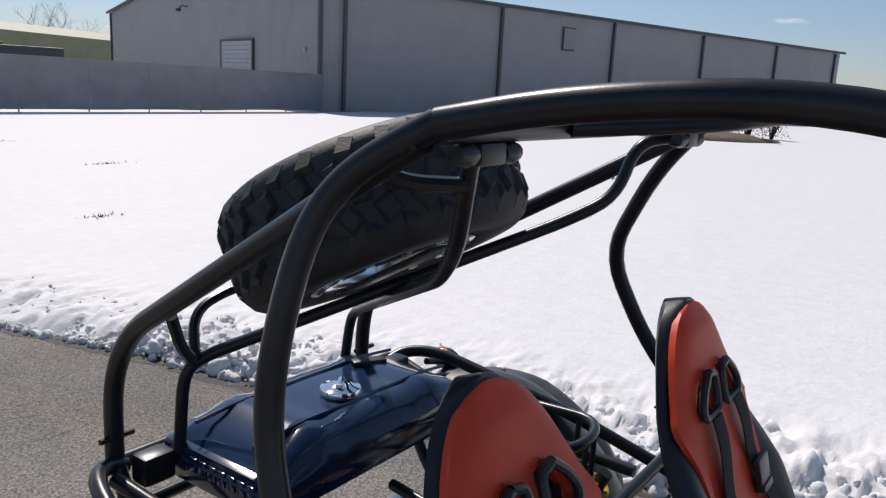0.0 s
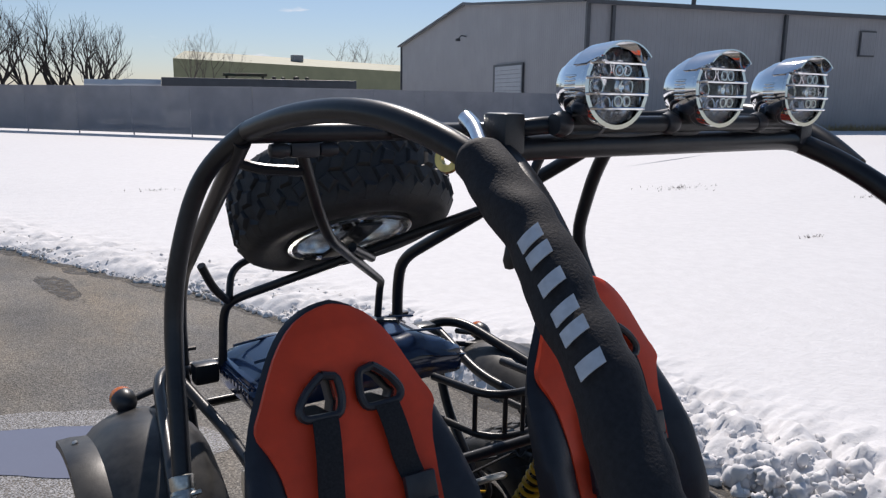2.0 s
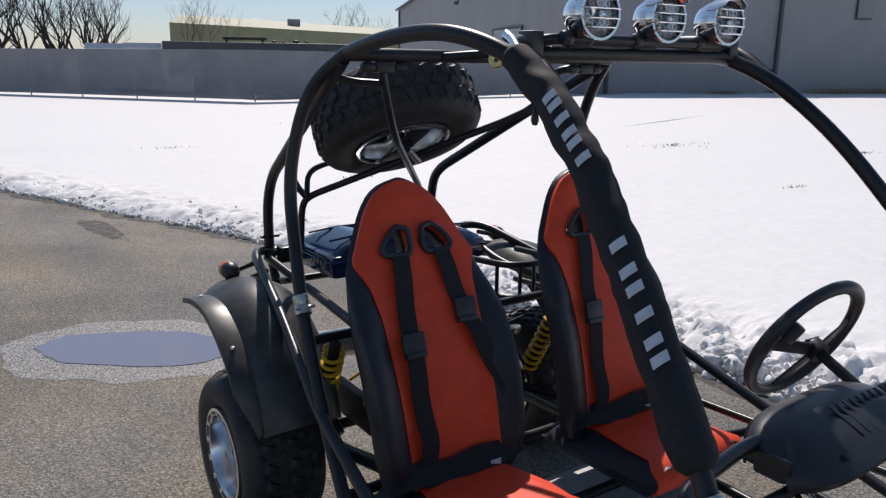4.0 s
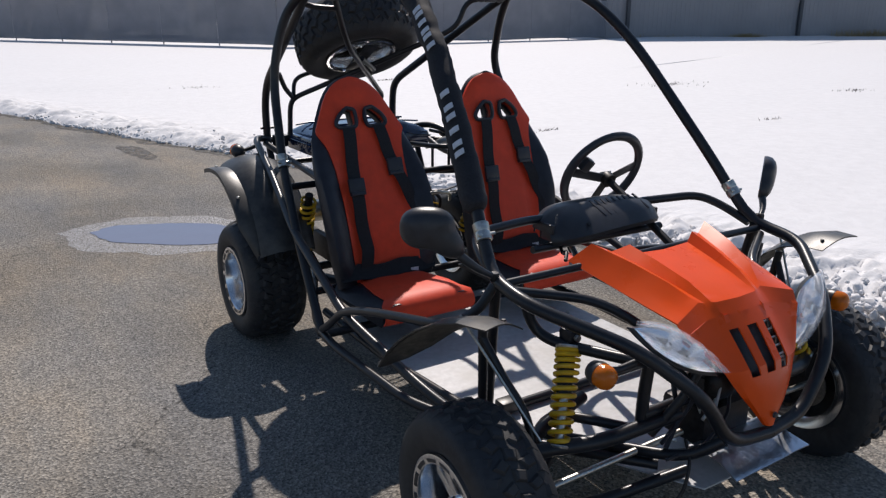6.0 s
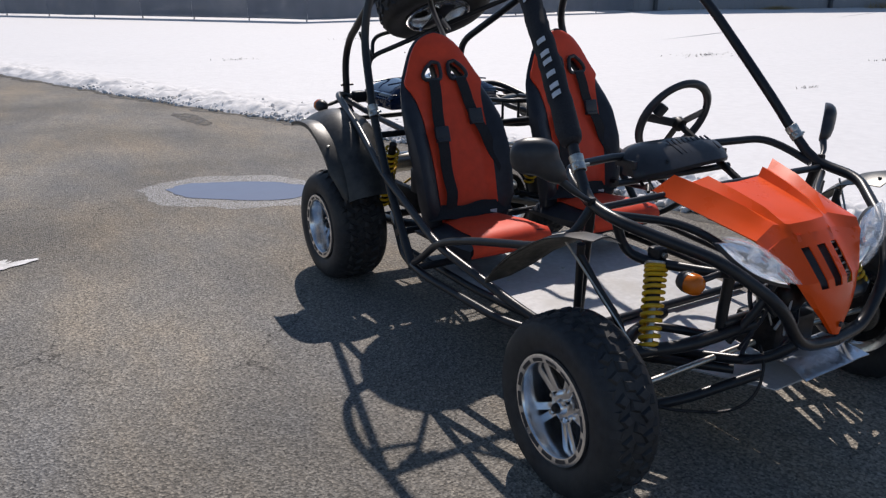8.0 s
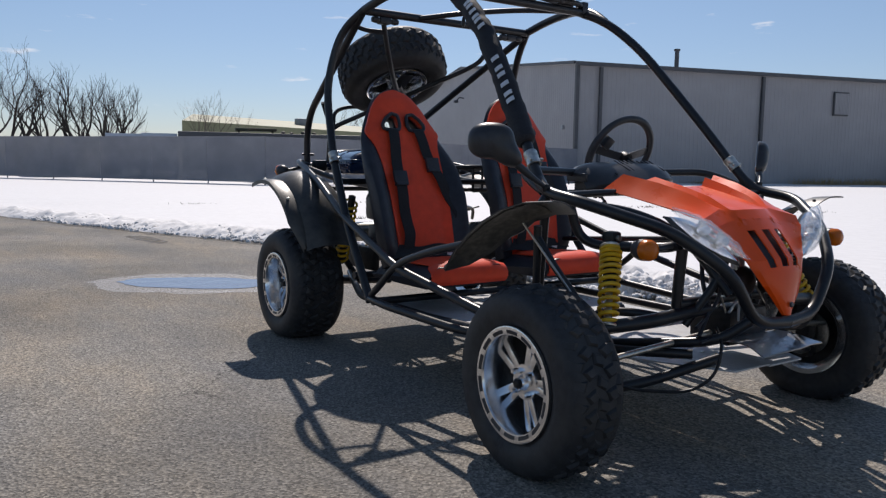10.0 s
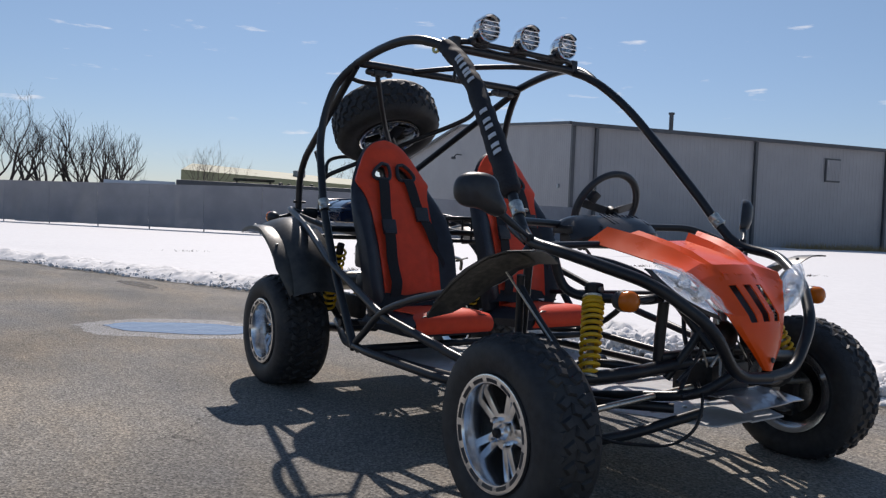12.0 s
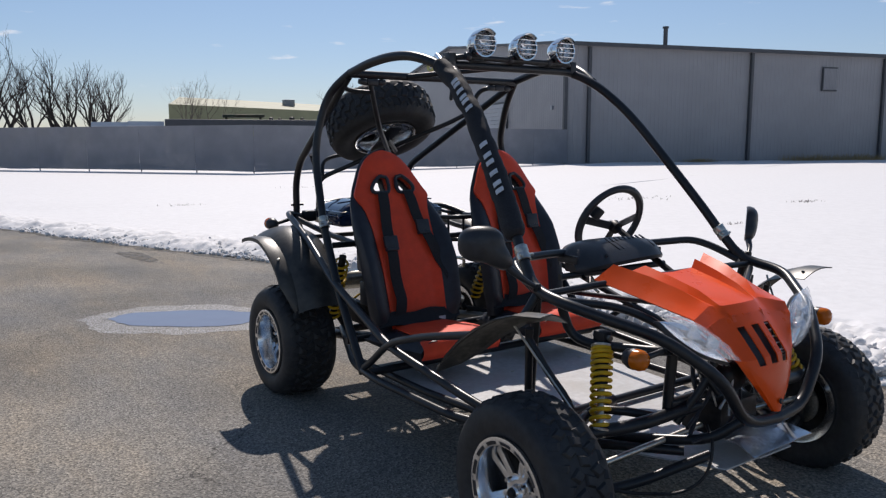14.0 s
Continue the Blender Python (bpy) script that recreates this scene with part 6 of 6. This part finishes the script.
    inner = [(-0.836, -0.552, 0.548), (-0.755, -0.570, 0.566), (-0.700, -0.61, 0.606), (-0.665, -0.67, 0.664), (-0.640, -0.75, 0.715), (-0.625, -0.83, 0.742), (-0.620, -0.914, 0.748)]
    rows = []
    for a, b in zip(outer, inner):
        row = []
        for k in range(9):
            u = k / 8
            q = Vector(a).lerp(Vector(b), u) + Vector((0, 0, 0.016 * math.sin(math.pi * u)))
            row.append((-q.x * sx, q.y, q.z))
        rows.append(row)
    bm = grid(bmesh.new(), rows)
    bmesh.ops.subdivide_edges(bm, edges=list(bm.edges), cuts=1, smooth=0.6, use_grid_fill=True)
    fd = part("front_fender", shell(bm, 0.004), GREYPLASTIC, kart, "thin black plastic front fender, dusty")
    rows = [[Vector(p) * 1.0 + Vector((0, 0, -0.007)) for p in row[1:-1]] for row in rows[1:-1]]
    bm = grid(bmesh.new(), rows)
    bmesh.ops.subdivide_edges(bm, edges=list(bm.edges), cuts=1, smooth=0.6, use_grid_fill=True)
    part("mud_film", shell(bm, 0.001), DIRTY, fd, "dried mud under the fender")
    part("tip_bolt", lathe(bmesh.new(), [(0, 0.005), (0.006, 0.004), (0.007, 0), (0, 0)], aim(f(-0.66, -0.885, 0.768), (0, 0, 1)), 10), WORN, fd)


both(suspension)
part("brake_hose", tube([(-0.62, -0.95, 0.30), (-0.50, -1.02, 0.23), (-0.34, -1.12, 0.22), (-0.27, -1.16, 0.27), (-0.23, -1.15, 0.36), (-0.20, -1.10, 0.40)], 0.005, 0.06, 8), WORN, kart)
part("skid_plate", shell(grid(bmesh.new(), [[(x, y, z + 0.012 * noise.noise(Vector((x * 14, y * 14, 1)))) for x in (-0.15, -0.09, -0.03, 0.04, 0.10, 0.16)] for y, z in ((-1.07, 0.350), (-1.12, 0.358), (-1.18, 0.350), (-1.235, 0.333))]), 0.004), SKID, kart, "bright bent skid plate")
part("steering_box", block((0.20, 0.16, 0.12), Matrix.Translation((0.0, -1.0, 0.38)), 0.02), WORN, kart)
part("horn", lathe(bmesh.new(), [(0, 0.03), (0.03, 0.028), (0.046, 0.012), (0.05, 0.0), (0.046, -0.012), (0.0, -0.02)], aim((-0.07, -1.09, 0.53), (-0.3, -1, 0)), 24), WORN, kart)
part("horn", lathe(bmesh.new(), [(0, 0.03), (0.03, 0.028), (0.046, 0.012), (0.05, 0.0), (0.046, -0.012), (0.0, -0.02)], aim((0.07, -1.09, 0.53), (0.1, -1, 0)), 24), WORN, kart)
for k in range(7):
    rng = random.Random(60 + k)
    a = Vector((rng.uniform(-0.15, 0.15), -1.06 + rng.uniform(-0.05, 0.05), 0.66))
    b = Vector((rng.uniform(-0.18, 0.18), -1.04 + rng.uniform(-0.08, 0.06), 0.42))
    mid = (a + b) / 2 + Vector((rng.uniform(-0.08, 0.08), rng.uniform(-0.07, 0.02), 0))
    part("wire", tube([a, mid, b], 0.0035, 0.08, 6), PLASTIC if k % 3 else STEEL, kart)

# floor pan, in two plates, and pedals
for sx, wide in ((-1, 0.50), (1, 0.43)):
    bm = bmesh.new()
    bm.faces.new([bm.verts.new((sx * x, y, 0.268)) for x, y in ((0.0006, 0.43), (wide, 0.43), (wide, -0.30), (wide * 0.93, -0.62), (0.225, -1.07), (0.175, -1.16), (0.0006, -1.16))])
    plate = part("floor_plate", shell(bm, 0.005), FLOORPAN, kart, "grey painted floor plate, scuffed")
    for x, y in ((0.06, -0.5), (0.34, -0.5), (0.06, -0.95), (0.22, -0.95), (0.06, 0.0), (0.35, 0.0)):
        part("floor_bolt", lathe(bmesh.new(), [(0, 0.005), (0.007, 0.004), (0.009, 0), (0, 0)], Matrix.Translation((sx * x, y, 0.273)), 8), STEEL, plate)
for x in (0.20, 0.40):
    p = part("pedal", block((0.06, 0.012, 0.09), Matrix.Translation((x, -0.80, 0.40)) @ Matrix.Rotation(radians(-25), 4, "X"), 0.006), PAINT, kart)
    part("pedal_arm", rod((x, -0.80, 0.37), (x, -0.74, 0.28), 0.008, 8), PAINT, p)
part("pedal_stop", block((0.07, 0.05, 0.04), Matrix.Translation((-0.38, -0.55, 0.30)), 0.01), PLASTIC, kart)


# ---- rear ----
def rear_side(sx):
    # domed fender over the front of the rear wheel, with a flared outer lip
    rows, lip = [], []
    wc = Vector((0, 1.135, 0.26))
    for i in range(17):
        t = i / 16
        ang = radians(68 + 80 * t)
        r = lerp_table([(0, 0.575), (0.3, 0.555), (0.6, 0.50), (1.0, 0.425)], t)
        row = []
        for k in range(11):
            u = k / 10
            x = -0.705 + 0.255 * u
            crown = 0.055 * math.sin(math.pi * u) ** 0.7
            row.append((-x * sx, wc.y + (r + crown - 0.03) * math.cos(ang), wc.z + (r + crown - 0.03) * math.sin(ang)))
        rows.append(row)
        o = row[0]
        flare = 0.062 * min(1, (1.04 - t) * 3.5)
        lip.append([(o[0] - 0.01 * sx, o[1], o[2] + 0.008), (o[0] + 0.5 * flare * sx, o[1], o[2] + 0.012), (o[0] + 1.0 * flare * sx, o[1] + 0.01, o[2] + 0.006), (o[0] + 1.02 * flare * sx, o[1] + 0.01, o[2] - 0.012)])
    fd = part("rear_fender", shell(grid(bmesh.new(), rows), 0.005), GREYPLASTIC, kart, "domed black plastic rear fender, dusty sheen")
    part("fender_lip", shell(grid(bmesh.new(), lip), 0.004), GREYPLASTIC, fd)
    for k in (2, 9):
        p = Vector(lip[k][1])
        part("fender_bolt", lathe(bmesh.new(), [(0, 0.006), (0.006, 0.005), (0.008, 0), (0, 0)], aim(p, (-0.3 * -sx, -0.3, 1)), 10), STEEL, fd)
    part("fender_bracket", tube(mir([(-0.46, 1.36, 0.82), (-0.56, 1.30, 0.815), (-0.62, 1.22, 0.80)], sx), 0.009, 0.03, 8), PAINT, kart)
    part("swing_arm", tube(mir([(-0.36, 0.62, 0.34), (-0.40, 0.9, 0.30), (-0.40, 1.135, 0.27)], sx), 0.024, 0.05), PAINT, kart)
    # rear coil-over
    a, b = Vector(mir([(-0.47, 0.80, 0.70)], sx)[0]), Vector(mir([(-0.45, 0.95, 0.40)], sx)[0])
    d = b - a
    m = aim(a, d)
    path = [m @ Vector((0.03 * math.cos(2 * math.pi * 11 * i / 220), 0.03 * math.sin(2 * math.pi * 11 * i / 220), d.length * i / 220)) for i in range(221)]
    sp = part("spring", sweep(bmesh.new(), path, 0.0066, 8), YELLOW, kart, "yellow coil spring")
    part("damper", rod(a - d * 0.08, b + d * 0.05, 0.018, 12), WORN, sp)
    part("clamp_bolt", rod((-0.45 if sx < 0 else 0.265, 1.43, 0.93), (-0.38 if sx < 0 else 0.335, 1.43, 0.93), 0.006, 8), WORN, kart)
    part("rear_bracket", block((0.07, 0.05, 0.06), Matrix.Translation(mir([(-0.37, 1.38, 0.87)], sx)[0]), 0.01), PAINT, kart)
    part("rear_post", tube(mir([(-0.42, 1.42, 0.87), (-0.42, 1.30, 0.60), (-0.38, 0.95, 0.33)], sx), 0.016, 0.08), PAINT, kart)
    part("engine_rail", tube(mir([(-0.44, 1.40, 0.86), (-0.40, 1.10, 0.80), (-0.42, 0.70, 0.78)], sx), 0.015, 0.08), PAINT, kart)


both(rear_side)
part("rear_axle", rod((-0.52, 1.135, 0.266), (0.52, 1.135, 0.266), 0.02, 14), WORN, kart)


def tank():
    """A wide glossy lid with ribs, a chrome cap and a latch."""
    rows = []
    for i in range(15):
        v = i / 14
        y = 1.09 + 0.33 * v
        row = []
        for k in range(21):
            u = -1 + 2 * k / 20
            e = max(abs(u) ** 8, abs(2 * v - 1) ** 8)
            z = 0.958 - 0.02 * abs(u) ** 2 - 0.055 * e + 0.008 * (abs(abs(u) - 0.55) < 0.06)
            row.append((0.335 * u, y, z))
        rows.append(row)
    t = part("fuel_tank", shell(grid(bmesh.new(), rows), 0.01), NAVY, kart, "wide glossy navy fuel tank")
    part("tank_body", block((0.66, 0.325, 0.085), Matrix.Translation((0, 1.255, 0.868)), 0.025), NAVY, t)
    for v in (1.17, 1.34):
        part("tank_groove", tube([(-0.30, v, 0.948), (-0.2, v, 0.958), (0.2, v, 0.958), (0.30, v, 0.948)], 0.004, 0.05, 8), NAVY, t)
    c = part("filler_cap", lathe(bmesh.new(), [(0, 0.028), (0.018, 0.028), (0.03, 0.022), (0.044, 0.018), (0.047, 0.01), (0.044, 0.0), (0.0, 0.0)], Matrix.Translation((-0.02, 1.215, 0.958)), 32), CHROME, t, "chrome filler cap")
    part("cap_grip", block((0.05, 0.014, 0.014), Matrix.Translation((-0.02, 1.215, 0.985)) @ Matrix.Rotation(0.6, 4, "Z"), 0.005), CHROME, c)
    part("tank_latch", block((0.085, 0.03, 0.012), Matrix.Translation((0.17, 1.30, 0.962)) @ Matrix.Rotation(-0.5, 4, "Z"), 0.004), PLASTIC, t)
    for k in range(9):
        part("tank_rib", block((0.004, 0.022, 0.03), Matrix.Translation((-0.331, 1.14 + 0.028 * k, 0.88)), 0.001), NAVY, t)


tank()


def basket():
    pts = [(0.18, 1.03, 0.86), (0.20, 0.80, 0.875), (0.30, 0.765, 0.875), (0.42, 0.80, 0.875), (0.43, 1.03, 0.86)]
    b = part("engine_guard", tube(pts, 0.012, 0.06, 10), PAINT, kart)
    low = [(x, y, z - 0.12) for x, y, z in pts]
    part("guard_rail", tube(low, 0.011, 0.06, 10), PAINT, b)
    for p in rounded(pts, 0.05, 2)[1:-1:2]:
        part("guard_bar", rod(p, Vector(p) + Vector((0, 0, -0.12)), 0.007, 8), PAINT, b)
    pts = [(-0.02, 1.06, 0.80), (-0.06, 0.80, 0.80), (-0.13, 0.76, 0.80), (-0.20, 0.80, 0.80), (-0.24, 1.06, 0.80)]
    part("guard_rail", tube(pts, 0.012, 0.05, 10), PAINT, b)
    part("guard_rail", tube([(x, y, z - 0.1) for x, y, z in pts], 0.012, 0.05, 10), PAINT, b)


basket()


def engine():
    e = part("engine", block((0.30, 0.34, 0.26), Matrix.Translation((0.08, 1.12, 0.46)), 0.04), WORN, kart, "dark air-cooled engine")
    part("cylinder", block((0.16, 0.2, 0.14), Matrix.Translation((0.05, 0.95, 0.60)) @ Matrix.Rotation(0.5, 4, "X"), 0.02), WORN, e)
    for k in range(7):
        part("cooling_fin", block((0.20, 0.24, 0.005), Matrix.Translation((0.05, 0.95, 0.55 + 0.02 * k)) @ Matrix.Rotation(0.5, 4, "X"), 0.001), ALLOY, e)
    part("air_box", block((0.2, 0.16, 0.14), Matrix.Translation((-0.16, 0.98, 0.66)), 0.03), PLASTIC, e)
    part("exhaust", tube([(0.12, 0.85, 0.5), (0.25, 0.8, 0.42), (0.34, 1.0, 0.4), (0.34, 1.3, 0.45)], 0.028, 0.08), STEEL, e)
    part("muffler", rod((0.30, 1.28, 0.5), (-0.28, 1.34, 0.5), 0.055, 20), STEEL, e)
    part("battery", block((0.13, 0.08, 0.12), Matrix.Translation((-0.28, 0.82, 0.52)), 0.008), PLASTIC, e)
    part("chain_guard", block((0.04, 0.4, 0.12), Matrix.Translation((-0.30, 1.05, 0.40)), 0.015), WORN, e)
    rng = random.Random(77)
    for k in range(12):
        a = Vector((rng.uniform(-0.34, 0.34), rng.uniform(0.75, 1.0), rng.uniform(0.6, 0.78)))
        b = Vector((rng.uniform(-0.3, 0.3), rng.uniform(0.8, 1.2), rng.uniform(0.4, 0.6)))
        part("hose", tube([a, (a + b) / 2 + Vector((rng.uniform(-0.1, 0.1), -0.06, 0.04)), b], rng.choice((0.004, 0.006, 0.009)), 0.1, 8), rng.choice((PLASTIC, WORN, PLASTIC, STEEL, YELLOW)), e)


engine()


# ---- horn, hoses and leads behind the nose ----
horn = part("horn", lathe(bmesh.new(), [(0, 0.012), (0.018, 0.013), (0.02, 0.008), (0.036, 0.006), (0.045, 0.0), (0.042, -0.014), (0.025, -0.024), (0, -0.026)], aim((-0.12, -1.06, 0.53), (-0.5, -0.85, 0.1)), 26), WORN, kart, "round black horn with a bright rim")
part("horn_rim", lathe(bmesh.new(), [(0.043, -0.004), (0.047, -0.004), (0.047, 0.003), (0.043, 0.003)], aim((-0.12, -1.06, 0.53), (-0.5, -0.85, 0.1)), 26, closed=True), STEEL, horn)
part("master_cylinder", block((0.06, 0.12, 0.07), Matrix.Translation((0.02, -1.0, 0.50)) @ Matrix.Rotation(0.3, 4, "X"), 0.015), WORN, kart)
part("fluid_pot", lathe(bmesh.new(), [(0, 0.05), (0.024, 0.048), (0.026, 0.03), (0.022, 0.028), (0.022, -0.02), (0, -0.022)], Matrix.Translation((0.02, -1.01, 0.575)), 18), FLOORPAN, kart)
for path, r, mat in (
    ([(-0.10, -1.04, 0.66), (-0.16, -1.08, 0.58), (-0.15, -1.07, 0.48), (-0.20, -1.06, 0.42), (-0.27, -1.08, 0.40)], 0.006, VINYL),
    ([(-0.05, -1.03, 0.65), (-0.10, -1.08, 0.60), (-0.08, -1.10, 0.50), (-0.14, -1.10, 0.44)], 0.005, STEEL),
    ([(-0.02, -1.04, 0.60), (-0.09, -1.11, 0.54), (-0.12, -1.12, 0.47), (-0.09, -1.10, 0.41)], 0.004, FLOORPAN),
    ([(0.05, -1.03, 0.62), (0.12, -1.07, 0.56), (0.14, -1.06, 0.46), (0.22, -1.06, 0.42)], 0.006, VINYL),
    ([(-0.18, -1.02, 0.60), (-0.21, -1.05, 0.53), (-0.18, -1.06, 0.45), (-0.24, -1.07, 0.37)], 0.007, VINYL),
    ([(0.02, -1.06, 0.48), (-0.06, -1.12, 0.44), (-0.16, -1.13, 0.385), (-0.27, -1.10, 0.36)], 0.005, VINYL),
):
    part("hose", tube(path, r, 0.03, 8), mat, kart)
